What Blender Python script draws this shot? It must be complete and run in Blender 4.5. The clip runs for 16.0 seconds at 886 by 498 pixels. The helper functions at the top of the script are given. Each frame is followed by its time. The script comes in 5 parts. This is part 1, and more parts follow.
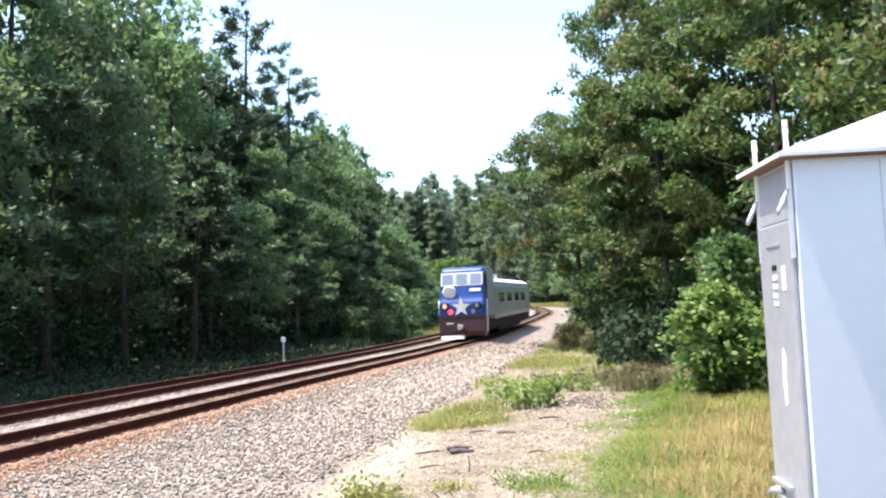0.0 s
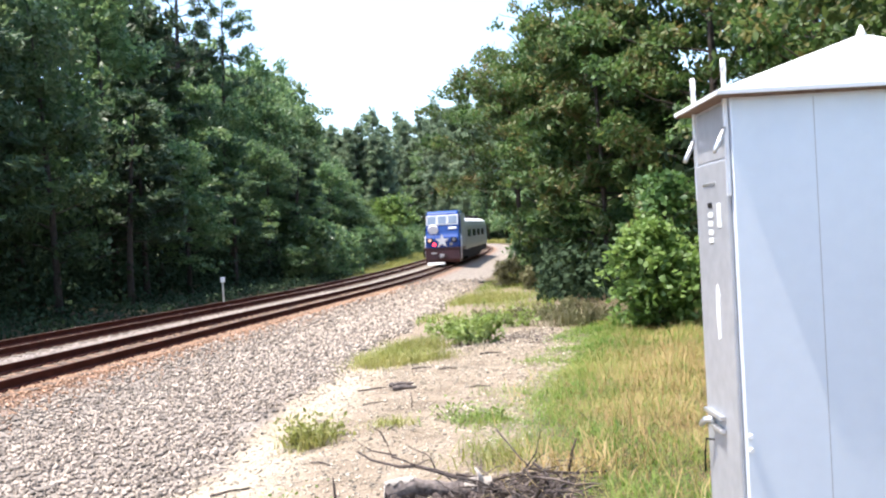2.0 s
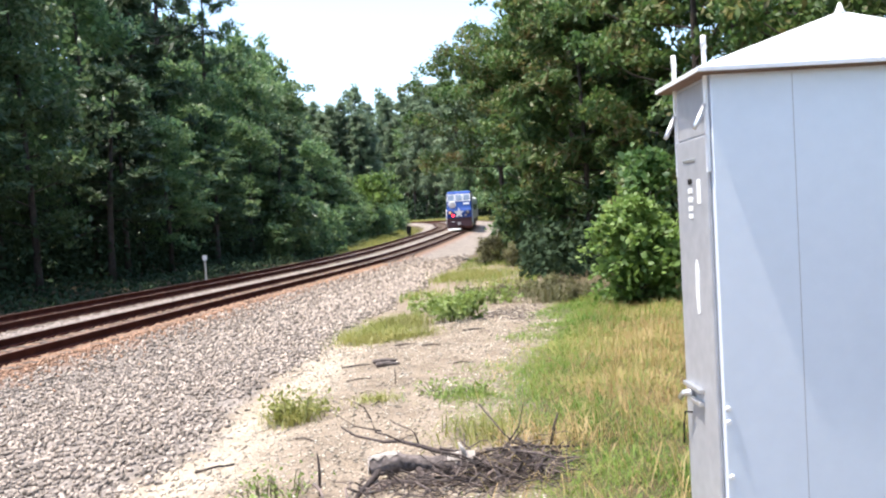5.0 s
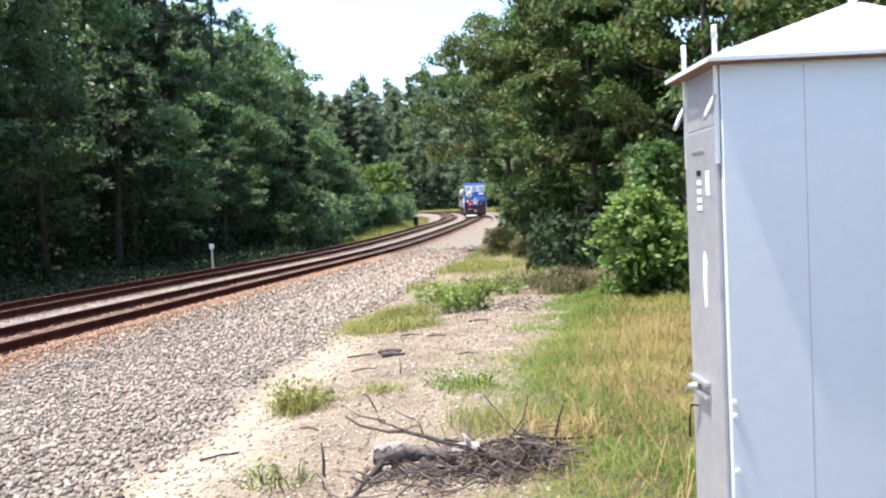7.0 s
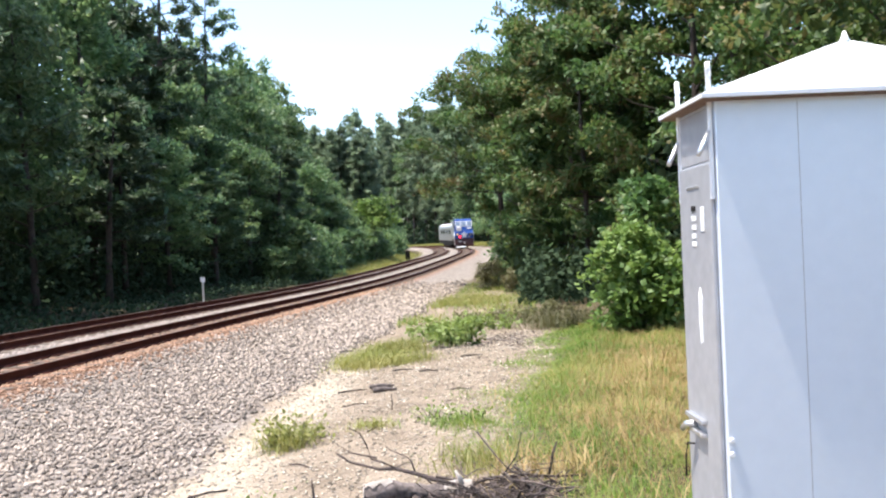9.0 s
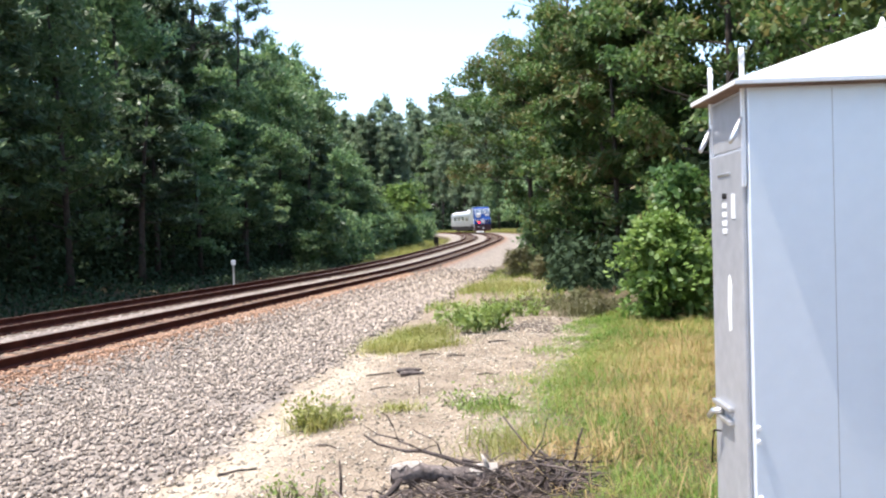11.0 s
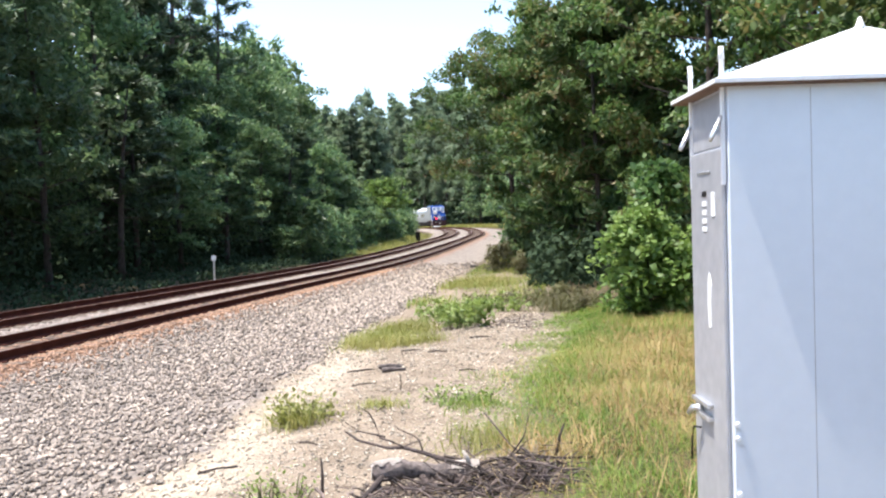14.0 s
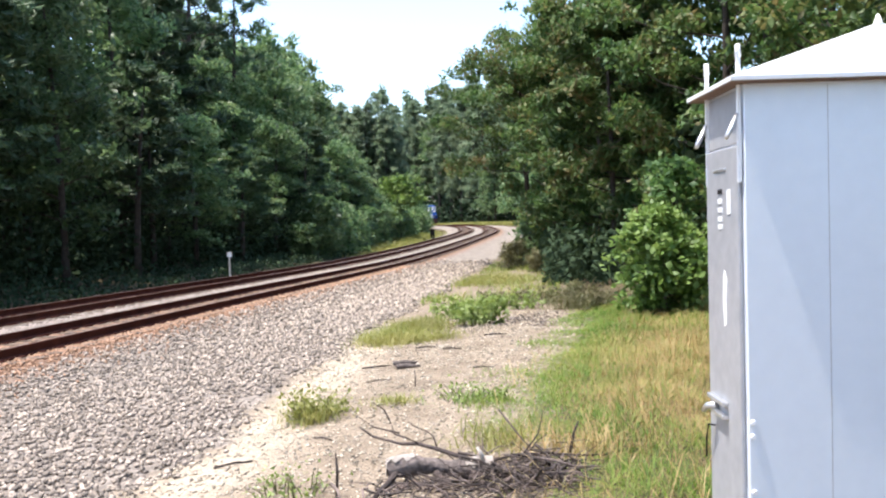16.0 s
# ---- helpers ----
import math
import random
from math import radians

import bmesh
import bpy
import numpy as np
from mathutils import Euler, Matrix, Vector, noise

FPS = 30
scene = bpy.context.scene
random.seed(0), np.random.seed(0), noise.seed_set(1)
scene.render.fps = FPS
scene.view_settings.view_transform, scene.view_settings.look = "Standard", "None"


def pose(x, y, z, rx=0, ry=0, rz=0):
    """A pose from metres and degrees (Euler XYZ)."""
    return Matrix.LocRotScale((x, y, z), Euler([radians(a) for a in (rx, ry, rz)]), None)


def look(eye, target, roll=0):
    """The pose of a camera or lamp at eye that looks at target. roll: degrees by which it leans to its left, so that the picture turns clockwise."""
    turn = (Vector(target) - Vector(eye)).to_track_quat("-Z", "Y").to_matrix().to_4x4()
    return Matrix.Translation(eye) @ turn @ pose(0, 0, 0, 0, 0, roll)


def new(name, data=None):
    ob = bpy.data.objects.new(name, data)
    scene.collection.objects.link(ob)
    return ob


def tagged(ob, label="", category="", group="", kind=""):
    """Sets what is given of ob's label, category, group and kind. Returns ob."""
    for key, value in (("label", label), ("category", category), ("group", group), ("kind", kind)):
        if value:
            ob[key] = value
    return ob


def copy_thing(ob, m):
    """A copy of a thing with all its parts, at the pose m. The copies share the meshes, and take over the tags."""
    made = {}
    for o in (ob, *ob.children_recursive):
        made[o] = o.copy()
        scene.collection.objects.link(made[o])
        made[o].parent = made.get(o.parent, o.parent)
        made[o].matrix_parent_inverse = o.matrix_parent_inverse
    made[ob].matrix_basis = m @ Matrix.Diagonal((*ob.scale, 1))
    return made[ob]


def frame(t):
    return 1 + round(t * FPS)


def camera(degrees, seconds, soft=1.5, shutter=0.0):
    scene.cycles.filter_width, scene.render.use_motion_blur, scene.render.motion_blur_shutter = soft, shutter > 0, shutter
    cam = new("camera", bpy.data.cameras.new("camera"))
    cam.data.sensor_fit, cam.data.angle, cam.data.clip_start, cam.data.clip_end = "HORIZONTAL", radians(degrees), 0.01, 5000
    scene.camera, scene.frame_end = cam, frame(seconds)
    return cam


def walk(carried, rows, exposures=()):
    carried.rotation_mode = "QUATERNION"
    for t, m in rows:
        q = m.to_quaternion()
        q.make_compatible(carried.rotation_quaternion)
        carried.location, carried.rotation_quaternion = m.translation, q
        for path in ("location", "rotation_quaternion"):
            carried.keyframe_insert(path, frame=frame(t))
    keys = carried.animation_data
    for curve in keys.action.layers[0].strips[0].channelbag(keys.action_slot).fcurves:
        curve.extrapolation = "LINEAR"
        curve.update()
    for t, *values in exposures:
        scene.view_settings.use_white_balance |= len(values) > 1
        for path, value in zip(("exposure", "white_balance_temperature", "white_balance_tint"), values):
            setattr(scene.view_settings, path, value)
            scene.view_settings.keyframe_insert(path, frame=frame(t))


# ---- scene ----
# Camera: seconds, eye, turn to the right, tilt up, lean (degrees)
PATH = [
    (0, 0.009, -0.035, 1.835, -3.29, 3.92, -2.50),
    (0.5, -0.000, -0.019, 1.838, -0.98, 3.09, -2.35),
    (1, 0.002, -0.045, 1.845, -1.77, 1.55, -2.68),
    (1.5, -0.001, -0.044, 1.844, 0.35, 0.05, -2.94),
    (2, 0.008, -0.010, 1.845, 0.50, -0.48, -3.11),
    (2.5, 0.012, -0.004, 1.841, 0.68, -0.98, -2.96),
    (3, 0.014, 0.020, 1.841, 2.44, -0.66, -2.86),
    (3.2, 0.009, -0.001, 1.842, 1.44, -1.46, -2.89),
    (5.3, 0.009, -0.034, 1.840, 1.51, -2.34, -3.29),
    (5.5, 0.016, -0.009, 1.837, 0.19, -2.65, -3.39),
    (6, 0.017, -0.015, 1.835, 1.55, -3.93, -3.61),
    (6.5, 0.021, -0.025, 1.845, 0.00, -3.74, -3.94),
    (7, 0.014, -0.008, 1.836, 1.07, -2.67, -2.75),
    (7.5, 0.015, 0.013, 1.833, 0.51, -1.56, -2.08),
    (8, 0.019, 0.054, 1.826, 1.85, -1.39, -2.02),
    (8.5, 0.007, 0.045, 1.826, 2.75, -0.39, -2.23),
    (9, 0.006, 0.023, 1.839, 1.73, -0.39, -2.52),
    (9.5, 0.006, -0.002, 1.835, -0.21, -1.11, -2.05),
    (11.8, 0.000, -0.011, 1.828, -0.33, -1.38, -1.57),
    (12, 0.002, -0.014, 1.839, -1.13, -1.81, -1.90),
    (12.5, -0.006, -0.009, 1.834, 0.43, -1.66, -1.62),
    (13, 0.006, 0.007, 1.826, -0.41, -1.85, -1.32),
    (13.5, 0.001, 0.001, 1.839, 1.10, -2.07, -1.91),
    (14, 0.004, -0.002, 1.841, 0.99, -1.62, -1.78),
    (14.5, 0.006, 0.003, 1.832, 0.28, -1.85, -1.21),
    (15, -0.008, -0.032, 1.834, 0.76, -1.61, -1.27),
    (15.5, 0.005, 0.016, 1.832, 1.05, -1.23, -1.34),
    (16, 0.000, -0.019, 1.839, 0.01, -1.77, -1.60),
]


def aim(x, y, z, turn, tilt, lean):
    a, b = radians(turn), radians(tilt)
    eye = Vector((x, y, z))
    return look(eye, eye + Vector((math.sin(a) * math.cos(b), math.cos(a) * math.cos(b), math.sin(b))), lean)


cam = camera(55.2, 16.0, soft=2.2)
walk(cam, [(t, aim(*r)) for t, *r in PATH], exposures=[(0.0, 2.1, 6300, 10), (3.2, 2.03, 6300, 10), (6.0, 1.89, 6300, 10), (16.0, 1.89, 6300, 10)])

# ---- light ----
SUN_AZ, SUN_EL = math.atan2(-1.0, -0.12), radians(72)
world = bpy.data.worlds.new("sky")
scene.world = world
world.use_nodes = True
wn = world.node_tree.nodes
sky = wn.new("ShaderNodeTexSky")
sky.sky_type = "NISHITA"
sky.sun_disc = False
sky.sun_elevation, sky.sun_rotation = SUN_EL, SUN_AZ
sky.dust_density = 1.5
sky.air_density = 1.0
wn["Background"].inputs["Strength"].default_value = 0.12
world.node_tree.links.new(sky.outputs["Color"], wn["Background"].inputs["Color"])
sun = new("sun", bpy.data.lights.new("sun", "SUN"))
sun.data.energy, sun.data.angle, sun.data.color = 2.45, radians(0.6), (1.0, 0.91, 0.79)
SUN_TO = Vector((math.sin(SUN_AZ) * math.cos(SUN_EL), math.cos(SUN_AZ) * math.cos(SUN_EL), math.sin(SUN_EL)))
sun.matrix_world = look(SUN_TO * 100, (0, 0, 0))


# ---- materials ----
def material(name, c1, c2, scale=5.0, rough=0.8, metal=0.0, bump=0.2, fine=60.0, c3=None, spec=0.5, vary=0.0, island=0.0, coords="Object"):
    """Two colours mixed by a coarse noise, broken up by a fine one that also gives relief."""
    m = bpy.data.materials.new(name)
    m.use_nodes = True
    n, l = m.node_tree.nodes, m.node_tree.links
    b = n["Principled BSDF"]
    tc = n.new("ShaderNodeTexCoord")
    a = n.new("ShaderNodeTexNoise")
    a.inputs["Scale"].default_value, a.inputs["Detail"].default_value = scale, 5
    f = n.new("ShaderNodeTexNoise")
    f.inputs["Scale"].default_value, f.inputs["Detail"].default_value = fine, 3
    for x in (a, f):
        l.new(tc.outputs[coords], x.inputs["Vector"])
    r = n.new("ShaderNodeValToRGB")
    r.color_ramp.elements[0].position, r.color_ramp.elements[0].color = 0.35, (*c1, 1)
    r.color_ramp.elements[1].position, r.color_ramp.elements[1].color = 0.65, (*c2, 1)
    mixf = n.new("ShaderNodeMath")
    mixf.operation = "MULTIPLY_ADD"
    mixf.inputs[1].default_value = 0.5
    l.new(f.outputs["Fac"], mixf.inputs[0])
    half = n.new("ShaderNodeMath")
    half.operation = "MULTIPLY"
    half.inputs[1].default_value = 0.5
    l.new(a.outputs["Fac"], half.inputs[0])
    l.new(half.outputs[0], mixf.inputs[2])
    l.new(mixf.outputs[0], r.inputs["Fac"])
    col = r.outputs["Color"]
    if vary or island:
        src = n.new("ShaderNodeObjectInfo").outputs["Random"] if vary else n.new("ShaderNodeNewGeometry").outputs["Random Per Island"]
        rng = n.new("ShaderNodeMapRange")
        amount = vary or island
        rng.inputs["To Min"].default_value, rng.inputs["To Max"].default_value = 1 - amount, 1 + amount
        l.new(src, rng.inputs["Value"])
        h = n.new("ShaderNodeHueSaturation")
        l.new(rng.outputs[0], h.inputs["Value"])
        l.new(col, h.inputs["Color"])
        col = h.outputs["Color"]
    l.new(col, b.inputs["Base Color"])
    b.inputs["Roughness"].default_value, b.inputs["Metallic"].default_value = rough, metal
    b.inputs["Specular IOR Level"].default_value = spec
    if bump:
        bp = n.new("ShaderNodeBump")
        bp.inputs["Strength"].default_value, bp.inputs["Distance"].default_value = bump, 0.02
        l.new(f.outputs["Fac"], bp.inputs["Height"])
        l.new(bp.outputs[0], b.inputs["Normal"])
    return m


def leaf_material(name, colours, translucent=0.35, spread=0.35, rough=0.55, spec=0.5):
    """Leaves: colour by leaf and by tree, light passing through them."""
    m = bpy.data.materials.new(name)
    m.use_nodes = True
    n, l = m.node_tree.nodes, m.node_tree.links
    b, out = n["Principled BSDF"], n["Material Output"]
    geo, info = n.new("ShaderNodeNewGeometry"), n.new("ShaderNodeObjectInfo")
    tc, no = n.new("ShaderNodeTexCoord"), n.new("ShaderNodeTexNoise")
    no.inputs["Scale"].default_value, no.inputs["Detail"].default_value = 0.45, 2
    l.new(tc.outputs["Object"], no.inputs["Vector"])
    mix = n.new("ShaderNodeMath")
    mix.operation = "MULTIPLY_ADD"
    mix.inputs[1].default_value = 0.35
    l.new(geo.outputs["Random Per Island"], mix.inputs[0])
    l.new(no.outputs["Fac"], mix.inputs[2])
    sub = n.new("ShaderNodeMath")
    sub.operation = "SUBTRACT"
    sub.inputs[1].default_value = 0.17
    l.new(mix.outputs[0], sub.inputs[0])
    r = n.new("ShaderNodeValToRGB")
    while len(r.color_ramp.elements) < len(colours):
        r.color_ramp.elements.new(0.5)
    for i, (e, c) in enumerate(zip(r.color_ramp.elements, colours)):
        e.position, e.color = 0.25 + 0.5 * i / max(1, len(colours) - 1), (*c, 1)
    l.new(sub.outputs[0], r.inputs["Fac"])
    h = n.new("ShaderNodeHueSaturation")
    rng = n.new("ShaderNodeMapRange")
    rng.inputs["To Min"].default_value, rng.inputs["To Max"].default_value = 1 - spread, 1 + spread
    l.new(info.outputs["Random"], rng.inputs["Value"])
    l.new(rng.outputs[0], h.inputs["Value"])
    l.new(r.outputs["Color"], h.inputs["Color"])
    l.new(h.outputs["Color"], b.inputs["Base Color"])
    b.inputs["Roughness"].default_value = rough
    b.inputs["Specular IOR Level"].default_value = spec
    t = n.new("ShaderNodeBsdfTranslucent")
    l.new(h.outputs["Color"], t.inputs["Color"])
    ms = n.new("ShaderNodeMixShader")
    ms.inputs[0].default_value = translucent
    l.new(b.outputs[0], ms.inputs[1])
    l.new(t.outputs[0], ms.inputs[2])
    l.new(ms.outputs[0], out.inputs["Surface"])
    return m


M = {
    "soil": material("soil", (0.10, 0.075, 0.045), (0.20, 0.15, 0.09), 0.8, 0.95, bump=0.5, fine=25),
    "ballast": material("ballast", (0.16, 0.14, 0.13), (0.42, 0.39, 0.37), 1.2, 0.9, bump=1.0, fine=22),
    "pale_stone": material("pale_stone", (0.25, 0.205, 0.18), (0.43, 0.37, 0.33), 3, 0.85, bump=0.3, fine=50, island=0.3),
    "chip": material("chip", (0.25, 0.20, 0.15), (0.60, 0.53, 0.43), 5, 0.9, bump=0.2, island=0.65),
    "rust_stone": material("rust_stone", (0.22, 0.12, 0.07), (0.40, 0.255, 0.17), 3, 0.9, bump=0.3, island=0.35),
    "stone": material("stone", (0.18, 0.146, 0.118), (0.395, 0.33, 0.275), 3, 0.85, bump=0.3, fine=50, island=0.6),
    "path": material("path", (0.36, 0.27, 0.18), (0.60, 0.49, 0.36), 1.5, 0.95, bump=0.6, fine=30),
    "rail_side": material("rail_rust", (0.042, 0.013, 0.010), (0.095, 0.031, 0.020), 3, 0.9, bump=0.3, fine=40, spec=0.12),
    "rail_top": material("rail_worn_top", (0.30, 0.20, 0.17), (0.42, 0.32, 0.28), 2, 0.35, metal=0.8, bump=0.05),
    "tie": material("tie_wood", (0.06, 0.045, 0.035), (0.17, 0.12, 0.09), 4, 0.9, bump=0.5, vary=0.3),
    "bark": material("bark", (0.028, 0.022, 0.018), (0.085, 0.065, 0.052), 4, 0.95, bump=0.8, fine=25),
    "deadwood": material("dead_wood", (0.022, 0.016, 0.015), (0.10, 0.074, 0.066), 5, 0.9, bump=0.6, fine=60),
    "log_bark": material("log_bark", (0.028, 0.021, 0.019), (0.22, 0.18, 0.165), 4, 0.9, bump=0.8, fine=24),
    "twig": material("grey_twigs", (0.04, 0.03, 0.027), (0.17, 0.13, 0.115), 8, 0.9, bump=0.4, fine=60, island=0.6),
    "cutwood": material("cut_wood", (0.46, 0.41, 0.37), (0.64, 0.58, 0.53), 10, 0.8, bump=0.3),
    # one case paint in two tones: front tinted for skylight, door greyed for shading
    "cab_paint": material("silver_paint", (0.70, 0.75, 0.83), (0.74, 0.79, 0.87), 0.7, 0.28, metal=0.15, bump=0.02, fine=12),
    "door_paint": material("shade_grey_paint", (0.35, 0.355, 0.38), (0.45, 0.455, 0.48), 1.2, 0.4, metal=0.2, bump=0.04, fine=15),
    "roof_paint": material("white_paint", (0.78, 0.79, 0.80), (0.84, 0.85, 0.86), 1.0, 0.45, bump=0.03),
    "soffit_brown": material("brown_sheet", (0.10, 0.055, 0.035), (0.22, 0.15, 0.11), 6, 0.85, bump=0.2),
    "steel": material("steel", (0.55, 0.55, 0.56), (0.72, 0.72, 0.73), 9, 0.35, metal=0.8, bump=0.05),
    "dark": material("dark_metal", (0.012, 0.011, 0.011), (0.028, 0.025, 0.024), 4, 0.85, bump=0.1, spec=0.15),
    "blue": material("blue_paint", (0.015, 0.05, 0.22), (0.025, 0.075, 0.30), 1.0, 0.25, bump=0.02),
    "maroon": material("maroon_paint", (0.035, 0.010, 0.012), (0.06, 0.016, 0.018), 1.0, 0.4, bump=0.02),
    "silver": material("stainless_side", (0.33, 0.345, 0.34), (0.43, 0.445, 0.44), 1.5, 0.4, metal=0.4, bump=0.04),
    "white": material("white_enamel", (0.78, 0.78, 0.78), (0.86, 0.86, 0.86), 2, 0.4, bump=0.02),
    "leaf_oak": leaf_material("leaves_oak", [(0.07, 0.132, 0.055), (0.135, 0.22, 0.088), (0.235, 0.315, 0.14)], 0.52, 0.3, 0.42),
    # dark leaf colour stands in for shade inside the woods
    "leaf_shade": leaf_material("leaves_shade_dark", [(0.022, 0.042, 0.022), (0.036, 0.06, 0.03), (0.05, 0.08, 0.04)], 0.2, 0.2, 0.75, 0.15),
    # pale needle colour imitates haze over the far pines
    "leaf_far": leaf_material("needles_haze_pale", [(0.13, 0.195, 0.11), (0.185, 0.255, 0.15), (0.24, 0.30, 0.185)], 0.6, 0.2),
    "leaf_right": leaf_material("leaves_warm", [(0.05, 0.105, 0.03), (0.085, 0.16, 0.045), (0.135, 0.20, 0.058), (0.19, 0.155, 0.062)], 0.45),
    "leaf_pine": leaf_material("needles", [(0.04, 0.08, 0.038), (0.07, 0.125, 0.055), (0.11, 0.165, 0.075)], 0.4),
    "leaf_bush": leaf_material("leaves_bright", [(0.10, 0.17, 0.04), (0.16, 0.255, 0.058), (0.26, 0.35, 0.105)], 0.45, 0.1),
    "leaf_weed": leaf_material("leaves_weed", [(0.17, 0.235, 0.05), (0.25, 0.335, 0.08), (0.36, 0.42, 0.19)], 0.4, 0.1),
    "leaf_dry": leaf_material("leaves_dry", [(0.09, 0.085, 0.04), (0.15, 0.14, 0.06), (0.13, 0.15, 0.055)], 0.3, 0.15),
    "moss": leaf_material("yellow_green_grass", [(0.17, 0.20, 0.04), (0.26, 0.27, 0.065), (0.35, 0.32, 0.12)], 0.4, 0.1),
    "grass": leaf_material("grass_blades", [(0.095, 0.18, 0.026), (0.17, 0.26, 0.042), (0.28, 0.31, 0.08)], 0.45, 0.1),
    "straw": leaf_material("dry_grass", [(0.31, 0.205, 0.09), (0.41, 0.29, 0.125), (0.34, 0.31, 0.10)], 0.3, 0.1),
}


def glass(name, colour, rough=0.05):
    m = bpy.data.materials.new(name)
    m.use_nodes = True
    b = m.node_tree.nodes["Principled BSDF"]
    b.inputs["Base Color"].default_value = (*colour, 1)
    b.inputs["Roughness"].default_value = rough
    b.inputs["Specular IOR Level"].default_value = 0.8
    return m


def glow(name, colour, strength):
    m = bpy.data.materials.new(name)
    m.use_nodes = True
    b = m.node_tree.nodes["Principled BSDF"]
    b.inputs["Base Color"].default_value = (*colour, 1)
    b.inputs["Emission Color"].default_value = (*colour, 1)
    b.inputs["Emission Strength"].default_value = strength
    return m


def ground_material():
    """Soil, sandy path, ballast and rust-stained ballast, laid out by the mesh's own masks and broken up by noise."""
    m = bpy.data.materials.new("ground_mix")
    m.use_nodes = True
    n, l = m.node_tree.nodes, m.node_tree.links
    b = n["Principled BSDF"]
    tc = n.new("ShaderNodeTexCoord")

    def noise_of(scale, detail=4.0):
        x = n.new("ShaderNodeTexNoise")
        x.inputs["Scale"].default_value, x.inputs["Detail"].default_value = scale, detail
        l.new(tc.outputs["Object"], x.inputs["Vector"])
        return x.outputs["Fac"]

    def ramp(fac, c1, c2, p1=0.35, p2=0.65):
        r = n.new("ShaderNodeValToRGB")
        r.color_ramp.elements[0].position, r.color_ramp.elements[0].color = p1, (*c1, 1)
        r.color_ramp.elements[1].position, r.color_ramp.elements[1].color = p2, (*c2, 1)
        l.new(fac, r.inputs["Fac"])
        return r.outputs["Color"]

    def blend(fac, a, c, mode="MIX"):
        x = n.new("ShaderNodeMix")
        x.data_type, x.blend_type = "RGBA", mode
        if isinstance(fac, float):
            x.inputs["Factor"].default_value = fac
        else:
            l.new(fac, x.inputs["Factor"])
        l.new(a, x.inputs["A"])
        l.new(c, x.inputs["B"])
        return x.outputs["Result"]

    def mask(name, soft=0.25):
        a = n.new("ShaderNodeAttribute")
        a.attribute_name = name
        s = n.new("ShaderNodeMath")
        s.operation = "MULTIPLY_ADD"
        s.inputs[1].default_value = 0.9
        l.new(noise_of(3.0, 6), s.inputs[0])
        l.new(a.outputs["Fac"], s.inputs[2])
        r = n.new("ShaderNodeMapRange")
        r.inputs["From Min"].default_value, r.inputs["From Max"].default_value = 0.95 - soft, 0.95 + soft
        l.new(s.outputs[0], r.inputs["Value"])
        return r.outputs[0]

    grain = noise_of(55.0, 2)
    v = n.new("ShaderNodeTexVoronoi")
    v.inputs["Scale"].default_value = 17.0
    l.new(tc.outputs["Object"], v.inputs["Vector"])
    sep = n.new("ShaderNodeSeparateColor")
    l.new(v.outputs["Color"], sep.inputs[0])
    stones = blend(0.55, ramp(sep.outputs[0], (0.11, 0.092, 0.078), (0.40, 0.345, 0.30), 0.1, 0.95), ramp(noise_of(5.0, 8), (0.13, 0.11, 0.095), (0.34, 0.295, 0.255)))
    rust = blend(0.5, ramp(sep.outputs[1], (0.13, 0.055, 0.03), (0.33, 0.19, 0.12), 0.1, 0.9), ramp(noise_of(1.2), (0.20, 0.112, 0.072), (0.28, 0.18, 0.125)))
    sand = blend(0.4, ramp(noise_of(2.2, 6), (0.17, 0.128, 0.09), (0.33, 0.265, 0.20)), ramp(grain, (0.11, 0.085, 0.06), (0.46, 0.385, 0.30)))
    soil = blend(0.5, ramp(noise_of(0.9, 6), (0.05, 0.04, 0.025), (0.13, 0.10, 0.06)), ramp(grain, (0.04, 0.04, 0.02), (0.16, 0.12, 0.07)))
    col = blend(mask("sandy"), soil, sand)
    silt = blend(0.5, ramp(noise_of(1.5, 6), (0.38, 0.31, 0.235), (0.54, 0.46, 0.36)), ramp(grain, (0.28, 0.22, 0.16), (0.56, 0.48, 0.38)))
    col = blend(mask("silty", 0.3), col, silt)
    col = blend(mask("stony", 0.15), col, stones)
    col = blend(mask("rusty", 0.3), col, rust)
    l.new(col, b.inputs["Base Color"])
    b.inputs["Roughness"].default_value = 0.95
    b.inputs["Specular IOR Level"].default_value = 0.2
    bp = n.new("ShaderNodeBump")
    bp.inputs["Strength"].default_value, bp.inputs["Distance"].default_value = 0.9, 0.03
    add = n.new("ShaderNodeMath")
    add.operation = "SUBTRACT"
    l.new(grain, add.inputs[0])
    l.new(v.outputs["Distance"], add.inputs[1])
    l.new(add.outputs[0], bp.inputs["Height"])
    l.new(bp.outputs[0], b.inputs["Normal"])
    return m


M["window"] = glass("dark_window_glass", (0.02, 0.022, 0.025))
M["cab_window"] = glass("cab_glass", (0.22, 0.27, 0.35), 0.12)
M["red_lamp"] = glow("red_marker", (1.0, 0.02, 0.03), 2.0)
M["lens"] = glow("headlight_lens", (0.9, 0.55, 0.35), 0.15)
M["dim_lens"] = glass("unlit_lens", (0.25, 0.26, 0.28), 0.15)


# ---- mesh helpers ----
def part(name, bm, mat, parent=None, label="", smooth=False, at=None):
    me = bpy.data.meshes.new(name)
    bm.to_mesh(me)
    bm.free()
    for x in (mat if isinstance(mat, (list, tuple)) else [mat]):
        me.materials.append(x)
    if smooth:
        me.shade_smooth()
    ob = new(name, me)
    if parent:
        ob.parent = parent
    if at is not None:
        ob.matrix_basis = at
    if label:
        ob["label"] = label
    return ob


